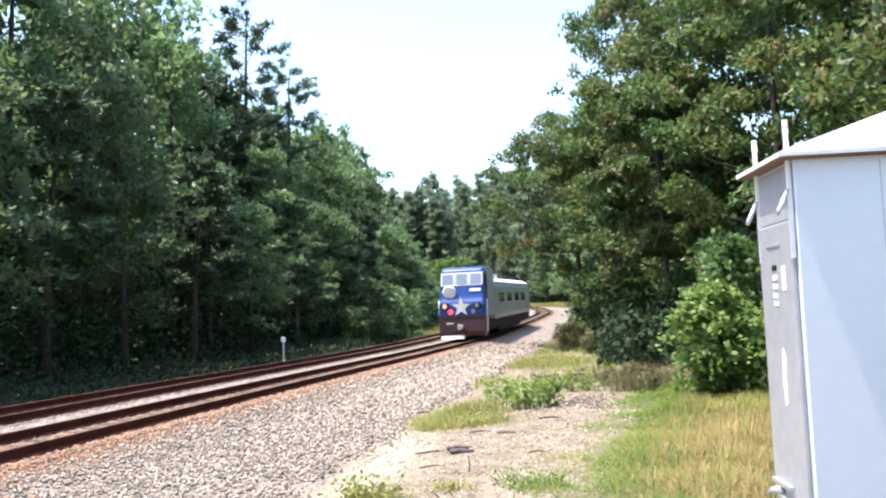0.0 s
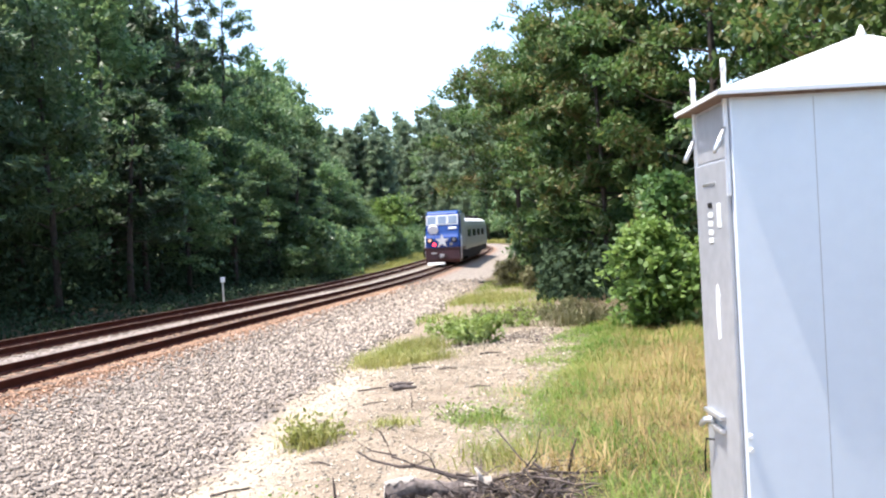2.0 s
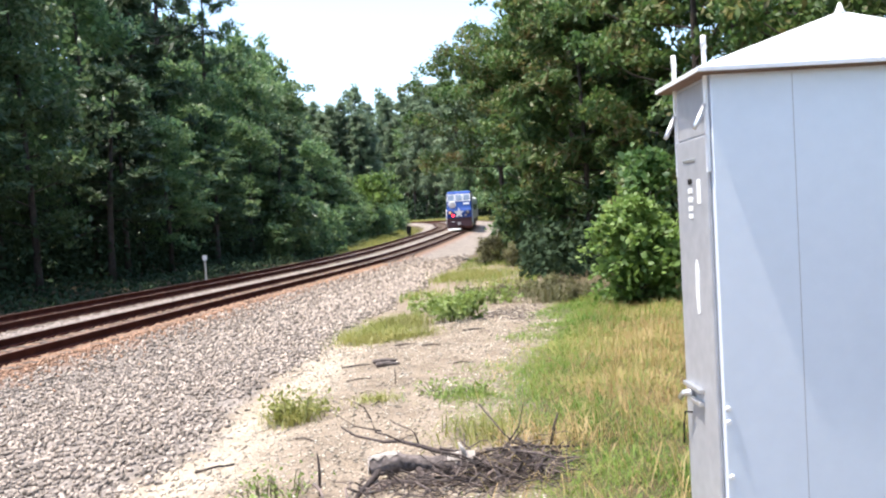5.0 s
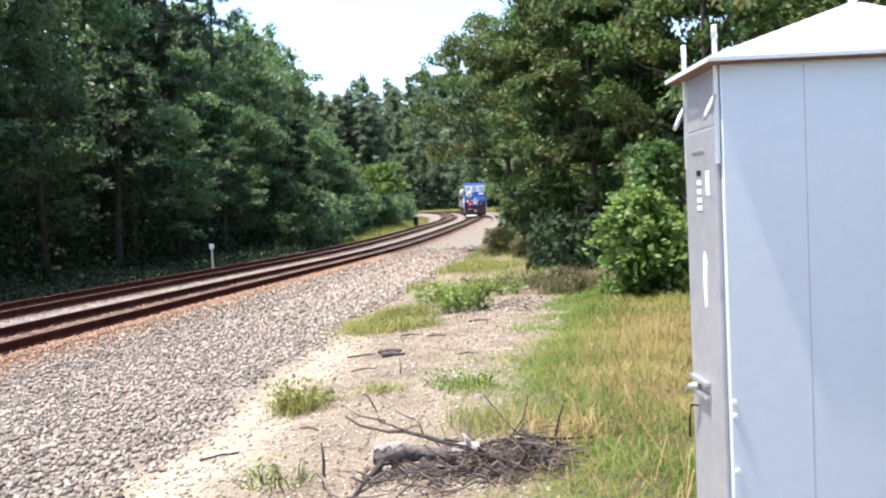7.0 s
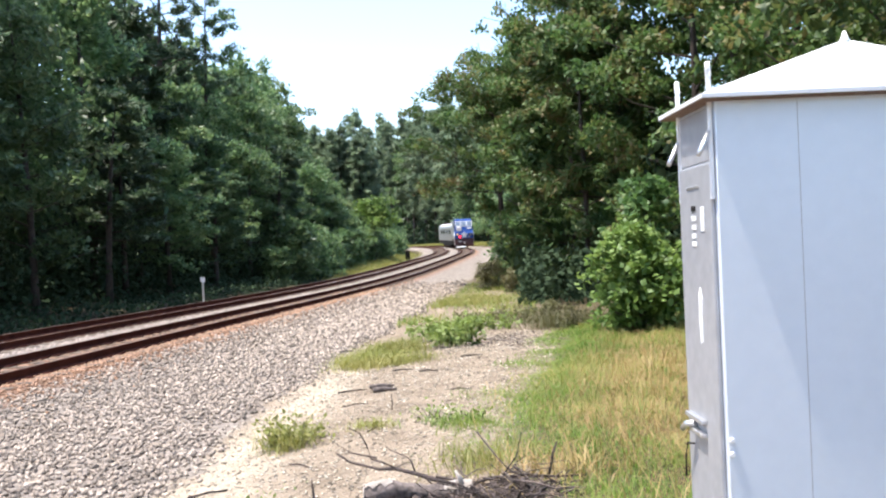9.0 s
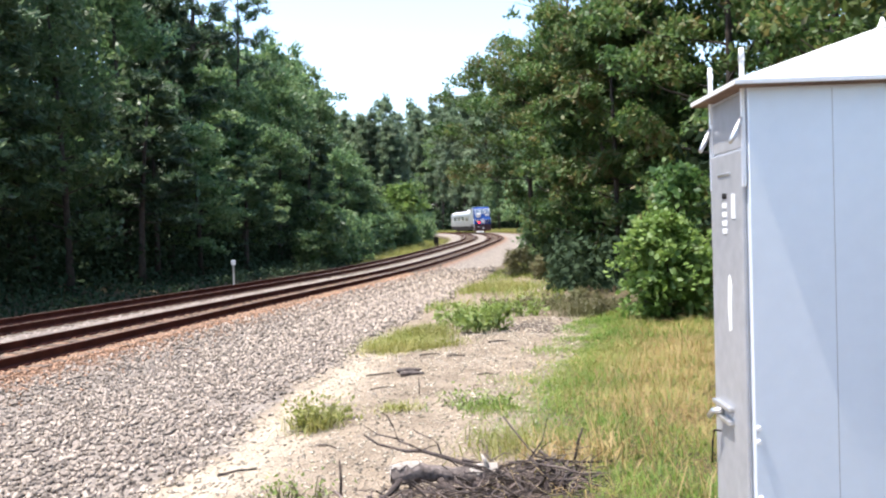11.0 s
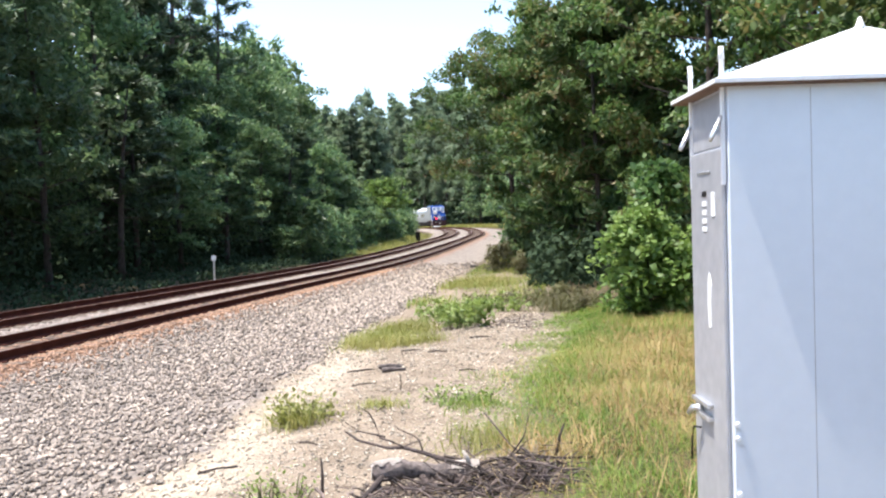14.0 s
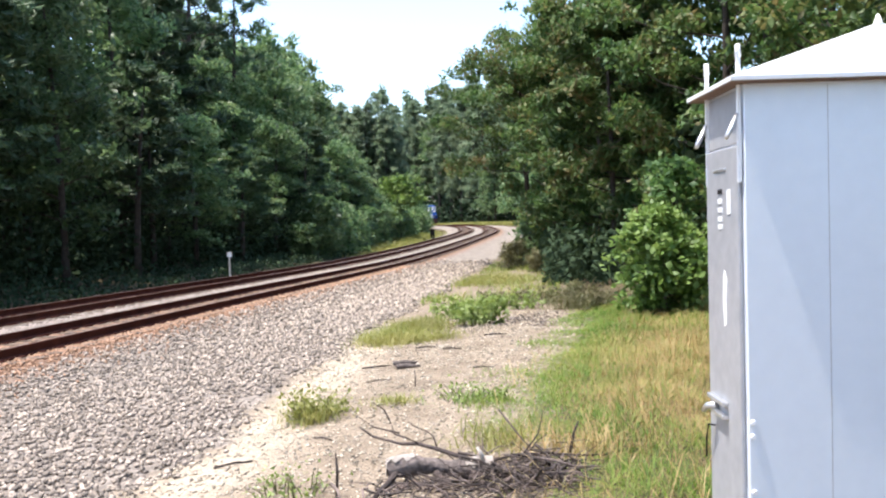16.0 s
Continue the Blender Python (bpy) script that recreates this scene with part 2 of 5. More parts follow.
def box(bm, x0, x1, y0, y1, z0, z1, m=None, mat=0, bevel=0.0):
    b = bmesh.new()
    bmesh.ops.create_cube(b, size=1)
    for v in b.verts:
        v.co = Vector((x0 + (v.co.x + 0.5) * (x1 - x0), y0 + (v.co.y + 0.5) * (y1 - y0), z0 + (v.co.z + 0.5) * (z1 - z0)))
    if bevel:
        bmesh.ops.bevel(b, geom=b.edges[:], offset=bevel, segments=2, affect="EDGES", profile=0.5)
    return join(bm, b, m, mat)


def join(bm, b, m=None, mat=0):
    if m is not None:
        b.transform(m)
    for f in b.faces:
        f.material_index = mat
    me = bpy.data.meshes.new("tmp")
    b.to_mesh(me)
    b.free()
    bm.from_mesh(me)
    bpy.data.meshes.remove(me)
    return bm


def tube(bm, points, radii, sides=8, cap=True, mat=0):
    """A round tapered rod through the points."""
    rings = []
    for i, p in enumerate(points):
        p = Vector(p)
        d = (Vector(points[min(i + 1, len(points) - 1)]) - Vector(points[max(i - 1, 0)])).normalized()
        a = d.orthogonal().normalized() if abs(d.z) < 0.95 else Vector((1, 0, 0)).cross(d).normalized()
        b = d.cross(a)
        r = radii[i] if isinstance(radii, (list, tuple)) else radii
        rings.append([bm.verts.new(p + (a * math.cos(t) + b * math.sin(t)) * r) for t in (2 * math.pi * k / sides for k in range(sides))])
    for u, v in zip(rings, rings[1:]):
        for k in range(sides):
            f = bm.faces.new((u[k], u[(k + 1) % sides], v[(k + 1) % sides], v[k]))
            f.material_index, f.smooth = mat, True
    if cap:
        for ring in (rings[0][::-1], rings[-1]):
            f = bm.faces.new(ring)
            f.material_index = mat
    return bm


def prism(bm, outline, x0, x1, axis="x", mat=0):
    """An outline (pairs) drawn out along an axis."""
    put = {"x": lambda p, t: (t, p[0], p[1]), "y": lambda p, t: (p[0], t, p[1]), "z": lambda p, t: (p[0], p[1], t)}[axis]
    a = [bm.verts.new(put(p, x0)) for p in outline]
    b = [bm.verts.new(put(p, x1)) for p in outline]
    fs = [bm.faces.new(a[::-1]), bm.faces.new(b)]
    for k in range(len(a)):
        fs.append(bm.faces.new((a[k], a[(k + 1) % len(a)], b[(k + 1) % len(a)], b[k])))
    for f in fs:
        f.material_index = mat
    bmesh.ops.recalc_face_normals(bm, faces=fs)
    return bm


def soup(name, verts, faces_per, mat, label="", category="", parent=None, group="", kind=""):
    """A mesh of many alike small pieces. verts: (pieces, corners, 3); faces_per: corner indices of each piece."""
    n, c, _ = verts.shape
    me = bpy.data.meshes.new(name)
    me.vertices.add(n * c)
    me.vertices.foreach_set("co", verts.astype(np.float32).ravel())
    sizes = [len(f) for f in faces_per]
    one = np.concatenate([np.array(f) for f in faces_per])
    idx = (np.arange(n)[:, None] * c + one[None, :]).ravel()
    me.loops.add(len(idx))
    me.loops.foreach_set("vertex_index", idx.astype(np.int32))
    starts = np.concatenate([[0], np.cumsum(np.tile(sizes, n))[:-1]])
    me.polygons.add(n * len(sizes))
    me.polygons.foreach_set("loop_start", starts.astype(np.int32))
    me.update(calc_edges=True)
    me.validate()
    me.materials.append(mat)
    ob = new(name, me)
    if parent:
        ob.parent = parent
    return tagged(ob, label, category, group, kind)


def blades(rng, base, length, width, lean=0.5, droop=0.5):
    """Grass blades as bent strips of two quads, five corners."""
    n = len(base)
    a = rng.uniform(0, 2 * np.pi, n)
    d = np.stack([np.cos(a), np.sin(a), np.zeros(n)], 1)
    s = np.stack([-np.sin(a), np.cos(a), np.zeros(n)], 1) * width[:, None]
    le = rng.uniform(0.1, lean, n)[:, None]
    up = np.array([0, 0, 1.0])
    mid = base + (up * 0.6 + d * le * 0.5) * length[:, None]
    tip = base + (up * (1 - droop * le * 0.6) + d * le * 1.3) * length[:, None]
    return np.stack([base - s, base + s, mid + s * 0.8, mid - s * 0.8, tip], 1)


BLADE = [(0, 1, 2, 3), (3, 2, 4)]


def leaves(rng, centre, size, up=0.4, thin=0.55):
    """Leaf pieces: bent rhombs of two triangles in any direction, more or less facing up."""
    n = len(centre)
    d = rng.normal(size=(n, 3))
    d /= np.linalg.norm(d, axis=1)[:, None]
    nrm = rng.normal(size=(n, 3)) + np.array([0, 0, up * 2])
    nrm -= (nrm * d).sum(1)[:, None] * d
    nrm /= np.linalg.norm(nrm, axis=1)[:, None]
    w = np.cross(nrm, d)
    s = size[:, None]
    return np.stack([centre - d * s, centre + w * s * thin - nrm * s * 0.25, centre + d * s, centre - w * s * thin - nrm * s * 0.25], 1)


LEAF = [(0, 1, 2), (0, 2, 3)]


# ---- the line of the track ----
T0 = Vector((-8.1, 14.0))
TD = Vector((0.1457, 0.9893)).normalized()
TN = Vector((TD.y, -TD.x))
S_CURVE, RADIUS = 91.0, 220.0
ARC_C = T0 + TD * S_CURVE - TN * RADIUS
FAR_TRACK = -3.75


def grade(s):
    u = np.clip((s - 55) / 115, 0, 1)
    return 1.4 * u * u * (3 - 2 * u) - 0.12 * np.exp(-(((s - 40) / 28) ** 2)) - 0.20 * np.exp(-(((s - 38) / 30) ** 2))


def rise(s):
    return float(grade(s))


def on_line(s, off=0.0):
    """Place and heading at s metres along the near track, off metres to its right."""
    if s <= S_CURVE:
        p = T0 + TD * s + TN * off
        return Vector((p.x, p.y, rise(s))), TD
    a = (s - S_CURVE) / RADIUS
    out = TN * math.cos(a) + TD * math.sin(a)
    p = ARC_C + out * (RADIUS + off)
    return Vector((p.x, p.y, rise(s))), TD * math.cos(a) - TN * math.sin(a)


def to_line(x, y):
    """Arrays: metres along and to the right of the near track."""
    px, py = x - ARC_C.x, y - ARC_C.y
    a = np.arctan2(px * TD.x + py * TD.y, px * TN.x + py * TN.y)
    s0 = (x - T0.x) * TD.x + (y - T0.y) * TD.y
    o0 = (x - T0.x) * TN.x + (y - T0.y) * TN.y
    curved = (a > 0) & (s0 > S_CURVE - 5)
    return np.where(curved, S_CURVE + RADIUS * a, s0), np.where(curved, np.hypot(px, py) - RADIUS, o0)


PROFILE_O = [-200, -40, -14, -9.5, -7.0, -5.2, 1.35, 2.7, 5.6, 7.6, 12, 30, 200]
PROFILE_Z = [2.0, 0.6, -0.1, -0.55, -0.6, -0.2, -0.2, -0.42, -0.34, -0.2, -0.05, 0.3, 2.0]


def ground_z(x, y):
    x, y = np.asarray(x, float), np.asarray(y, float)
    s, o = to_line(x, y)
    z = grade(s) + np.interp(o, PROFILE_O, PROFILE_Z)
    rough = np.clip((o - 4.5) / 3, 0, 1) + np.clip((-o - 7) / 3, 0, 1)
    bumps = 0.035 * np.sin(1.7 * x + 0.6 * y) * np.sin(1.1 * y - 0.4 * x) + 0.02 * np.sin(4.1 * x + 1.3) * np.sin(3.3 * y)
    return z + bumps * np.clip(rough, 0, 1)


def gz(x, y):
    return float(ground_z(x, y))


GRASS_Y = [3, 5, 6, 7, 8, 10, 11.5, 13, 17, 22]
GRASS_X = [0.3, 0.1, 0.25, 0.65, 0.35, 0.45, 0.95, 1.4, 2.5, 3.4]


# ---- ground ----
def build_ground():
    xs = np.concatenate([[-4000, -1500, -500, -200, -120, -80, -60, -45, -35, -28, -22, -18], np.arange(-16, 9, 0.28), np.arange(9, 18, 0.8), [20, 25, 32, 45, 70, 120, 250, 700, 4000]])
    ys = np.concatenate([[-4000, -800, -200, -80, -40, -20, -10, -5], np.arange(-3, 45, 0.4), np.arange(45, 250, 1.5), [255, 270, 300, 360, 500, 900, 4500]])
    gx, gy = np.meshgrid(xs, ys)
    z = ground_z(gx, gy)
    far = (np.abs(gx) > 400) | (np.abs(gy - 100) > 420)
    z = np.where(far, 2.0, z)
    nx, ny = len(xs), len(ys)
    me = bpy.data.meshes.new("ground")
    idx = np.arange(nx * ny).reshape(ny, nx)
    faces = np.stack([idx[:-1, :-1], idx[:-1, 1:], idx[1:, 1:], idx[1:, :-1]], -1).reshape(-1, 4)
    me.from_pydata(np.stack([gx, gy, z], -1).reshape(-1, 3).tolist(), [], faces.tolist())
    me.materials.append(ground_material())
    s, o = to_line(gx, gy)
    wob = 0.25 * np.sin(gy * 0.9) + 0.2 * np.sin(gy * 2.3 + 1)
    right = np.interp(gy, [0, 8, 16, 30, 60], [6.6, 6.4, 5.9, 5.7, 5.2])
    stony = np.clip(0.5 + (right + wob * 0.5 - o) / 0.7, 0, 1) * np.clip(0.5 + (o + 6.8) / 0.7, 0, 1)
    grassy = np.interp(gy, GRASS_Y, GRASS_X)
    sandy = np.clip(0.5 + (grassy + 0.6 - gx) / 1.0, 0, 1) * np.clip((o - 3) / 1, 0, 1) * np.clip((70 - gy) / 40, 0, 1)
    rusty = np.maximum(np.clip(1.2 - np.abs(o - 1.15) / 0.95, 0, 1), np.maximum(np.clip(1.25 - np.abs(o) / 0.95, 0, 1), np.clip(1.25 - np.abs(o - FAR_TRACK) / 0.95, 0, 1)) * 0.85)
    silty = np.clip(1.1 - np.abs(o - right - 0.55) / 0.75, 0, 1) * np.clip((22 - gy) / 8, 0, 1) * 0.85
    for key, val in (("silty", silty), ("stony", stony), ("sandy", sandy), ("rusty", rusty * 0.8)):
        me.attributes.new(key, "FLOAT", "POINT").data.foreach_set("value", val.astype(np.float32).ravel())
    me.shade_smooth()
    me.update()
    return tagged(new("ground", me), "grey ballast, sandy path and dark woodland soil beside the tracks", "ground", kind="structure")


build_ground()

# ---- rails and ties ----
RAIL = [(-0.076, -0.172), (0.076, -0.172), (0.076, -0.160), (0.012, -0.140), (0.009, -0.045), (0.037, -0.035), (0.037, -0.008), (0.028, 0.0), (-0.028, 0.0), (-0.037, -0.008), (-0.037, -0.035), (-0.009, -0.045), (-0.012, -0.140), (-0.076, -0.160)]


def rail(off, parent):
    bm = bmesh.new()
    stations = [-60 + 4 * k for k in range(15)] + [0.0 + 2 * k for k in range(130)]
    rings = []
    for s in stations:
        p, d = on_line(s, off)
        side = Vector((d.y, -d.x, 0))
        rings.append([bm.verts.new(p + side * a + Vector((0, 0, b))) for a, b in RAIL])
    k = len(RAIL)
    for u, v in zip(rings, rings[1:]):
        for i in range(k):
            f = bm.faces.new((u[i], u[(i + 1) % k], v[(i + 1) % k], v[i]))
            f.material_index = 1 if i == 7 else 0
    bmesh.ops.recalc_face_normals(bm, faces=bm.faces[:])
    part("rail", bm, [M["rail_side"], M["rail_top"]], parent, "rusty steel rail with a worn top")


def track(off, name, label):
    t = tagged(new(name), label, "railway track", "railway tracks", "structure")
    rail(off - 0.755, t)
    rail(off + 0.755, t)
    return t


NEAR = track(0.0, "railway_track", "rusty railway track on grey ballast, curving away into the woods")
FAR = track(FAR_TRACK, "railway_track", "second rusty railway track beyond the first, in grey ballast")


def fastenings(off, parent):
    """Tie plates and anchors along both rails, one joined part."""
    cubes = []
    for k in range(220):
        s = -4 + 0.55 * k
        for side in (-0.755, 0.755):
            for a, w, dz in ((0.0, 0.19, 0.0), (0.27, 0.11, 0.012)):
                p, d = on_line(s + a, off + side)
                r = Vector((d.y, -d.x, 0))
                f = Vector((d.x, d.y, 0))
                c = p + Vector((0, 0, -0.168 - dz))
                q = [c + r * (u * w) + f * (v * 0.06) + Vector((0, 0, h)) for h in (-0.012, 0.012 + dz) for u, v in ((-1, -1), (1, -1), (1, 1), (-1, 1))]
                cubes.append([tuple(x) for x in q])
    ob = soup("tie_plates", np.array(cubes), [(0, 3, 2, 1), (4, 5, 6, 7), (0, 1, 5, 4), (1, 2, 6, 5), (2, 3, 7, 6), (3, 0, 4, 7)], M["rail_side"], parent=parent, kind="stuff")
    ob["label"] = "rusty tie plates and rail anchors"


fastenings(0.0, NEAR)
fastenings(FAR_TRACK, FAR)


# ---- trees ----
def limbs(bm, rng, height, spread, crown_base, trunk_r, count, cone=0.0):
    """Trunk and limbs; gives back the limb tips."""
    sway = rng.uniform(-0.3, 0.3, 2)
    pts = [(sway[0] * t * t * height * 0.15, sway[1] * t * t * height * 0.15, height * t) for t in (-0.02, 0.15, 0.35, 0.6, 0.85, 0.97)]
    tube(bm, pts, [trunk_r * k for k in (1.35, 1.0, 0.85, 0.6, 0.28, 0.08)], 7)
    tips = []
    for k in range(count):
        t = crown_base + (0.93 - crown_base) * (k + rng.uniform(0, 1)) / count
        a = k * 2.4 + rng.uniform(-0.5, 0.5)
        reach = spread * rng.uniform(0.62, 0.98) * ((1 - 0.6 * max(0, t - 0.55) / 0.45) * (1 - cone) + cone * (1.2 - 0.95 * t))
        o = Vector((sway[0] * t * t * height * 0.15, sway[1] * t * t * height * 0.15, height * t))
        e = o + Vector((math.cos(a) * reach, math.sin(a) * reach, reach * rng.uniform(0.05, 0.55)))
        m = o.lerp(e, 0.5) + Vector((0, 0, -0.06 * reach))
        tube(bm, [o, m, e], [trunk_r * 0.35 * (1.15 - t), trunk_r * 0.22 * (1.15 - t), 0.012], 4, False)
        tips.append((o, m, e))
    return tips


def broadleaf(name, seed, height, spread, crown_base, leaf_mat, leaf_count, leaf_size, clump=0.75, label="", category="tree", per_limb=4, flat=0.5, thin=0.55, cone=0.0):
    """A tree whose limbs carry layered clumps of leaves with gaps between them."""
    rng = np.random.default_rng(seed)
    root = tagged(new(name), label, category)
    bm = bmesh.new()
    tips = limbs(bm, rng, height, spread, crown_base, height * 0.011, 30, cone)
    part("trunk", bm, M["bark"], root)
    centres = []
    for o, m, e in tips:
        for k in range(per_limb):
            q = o.lerp(e, rng.uniform(0.3, 1.02))
            centres.append(np.array(q) + rng.normal(size=3) * np.array([0.06, 0.06, 0.035]) * spread)
    for k in range(8):
        centres.append(np.array([rng.normal() * spread * 0.16, rng.normal() * spread * 0.16, height * rng.uniform(0.8, 1.0)]))
    centres = np.array(centres)
    rad = clump * rng.uniform(0.5, 1.45, len(centres))
    weight = rad ** 2 * rng.uniform(0.6, 1.4, len(centres))
    pick = rng.choice(len(centres), leaf_count, p=weight / weight.sum())
    d = rng.normal(size=(leaf_count, 3))
    d /= np.linalg.norm(d, axis=1)[:, None]
    r = rng.uniform(0.1, 1, leaf_count) ** 0.55 * rng.uniform(0.85, 1.25, leaf_count)
    c = centres[pick] + d * (r * rad[pick])[:, None] * np.array([1, 1, flat])
    out = c[:, :2] - centres[pick][:, :2]
    c[:, 2] -= 0.25 * (out ** 2).sum(1) / rad[pick]
    size = leaf_size * rng.uniform(0.55, 1.4, leaf_count)
    soup("crown", leaves(rng, c, size, 1.0, thin), LEAF, leaf_mat, parent=root)
    return root


def pine(name, seed, height, spread, crown_base, leaf_mat, leaf_count, leaf_size, label=""):
    rng = np.random.default_rng(seed)
    root = tagged(new(name), label, "tree")
    bm = bmesh.new()
    tips = limbs(bm, rng, height, spread, crown_base, height * 0.011, 34)
    part("trunk", bm, M["bark"], root)
    centres = []
    for o, m, e in tips:
        for k in range(6):
            centres.append(np.array(o.lerp(e, rng.uniform(0.45, 1.05))) + rng.normal(size=3) * 0.15)
    for k in range(8):
        centres.append(np.array([rng.normal() * 0.25, rng.normal() * 0.25, height * rng.uniform(0.88, 1.02)]))
    centres = np.array(centres)
    pick = rng.integers(0, len(centres), leaf_count)
    d = rng.normal(size=(leaf_count, 3))
    d /= np.linalg.norm(d, axis=1)[:, None]
    c = centres[pick] + d * rng.uniform(0.1, 0.5, leaf_count)[:, None] * np.array([1, 1, 0.55])
    soup("crown", leaves(rng, c, leaf_size * rng.uniform(0.7, 1.3, leaf_count), 0.7, 0.16), LEAF, leaf_mat, parent=root)
    return root


OAK = "tall dark green broadleaf tree in the woods beside the track"
PINE = "tall pine tree with dark green needles in the woods"
GUM = "sunlit broadleaf tree with some browning leaves at the track side"
PROTO = {
    "oak": [broadleaf("oak_tree", 11 + k, 15.0, 4.7, 0.13 + 0.04 * (k % 2), M["leaf_oak"], 7000, 0.17, 0.85, OAK, cone=0.9) for k in range(4)],
    "oak_back": [broadleaf("oak_tree", 21 + k, 15.0, 4.8, 0.10, M["leaf_oak"], 2800, 0.29, 0.95, OAK, cone=0.5) for k in range(3)],
    "pine": [pine("pine_tree", 31 + k, 17.0, 3.2, 0.3, M["leaf_pine"], 4400, 0.38, PINE) for k in range(3)],
    "sparse_pine": [pine("pine_tree", 37 + k, 26.0, 5.0, 0.55, M["leaf_pine"], 2600, 0.32, "very tall thin-crowned pine standing above the woods") for k in range(2)],
    "far_pine": [pine("pine_tree", 41 + k, 17.0, 2.6, 0.2, M["leaf_far"], 2200, 0.50, "far pine tree beyond the curve, green lightened for haze") for k in range(3)],
    "right": [broadleaf("sweetgum_tree", 51 + k, 13.5, 4.6, 0.05, M["leaf_right"], 17500, 0.115, 0.72, GUM) for k in range(3)],
    "overhang": [broadleaf("sweetgum_tree", 56 + k, 13.0, 5.6, 0.38, M["leaf_right"], 19000, 0.105, 0.7, "broadleaf tree leaning its crown out over the ballast") for k in range(2)],
    "cedar": [pine("cedar_tree", 61 + k, 11.0, 3.0, 0.05, M["leaf_right"], 16000, 0.26, "dense feathery green cedar tree at the track side") for k in range(1)],
    "shrub": [broadleaf("roadside_shrub", 71 + k, 3.2, 1.7, 0.05, M["leaf_oak"], 1200, 0.15, 0.45, "leafy green shrub at the edge of the woods", "shrub") for k in range(2)],
    "light_shrub": [broadleaf("leaning_shrub", 81, 4.0, 1.8, 0.55, M["leaf_bush"], 1400, 0.14, 0.5, "light green young tree leaning out of the woods", "shrub")],
    "dry_shrub": [broadleaf("dry_shrub", 85, 1.6, 1.0, 0.02, M["leaf_dry"], 2600, 0.07, 0.28, "brownish half-dry shrub beside the ballast", "shrub")],
}
USED = set()


def plant_tree(kind, k, x, y, scale=1.0, turn=0.0, sink=0.1, tall=1.0):
    ob = PROTO[kind][k % len(PROTO[kind])]
    m = pose(x, y, gz(x, y) - sink, 0, 0, turn)
    if ob not in USED:
        USED.add(ob)
        ob.matrix_basis = m
        t = ob
    else:
        t = copy_thing(ob, m)
    t.scale = (scale, scale, scale * tall)
    return t


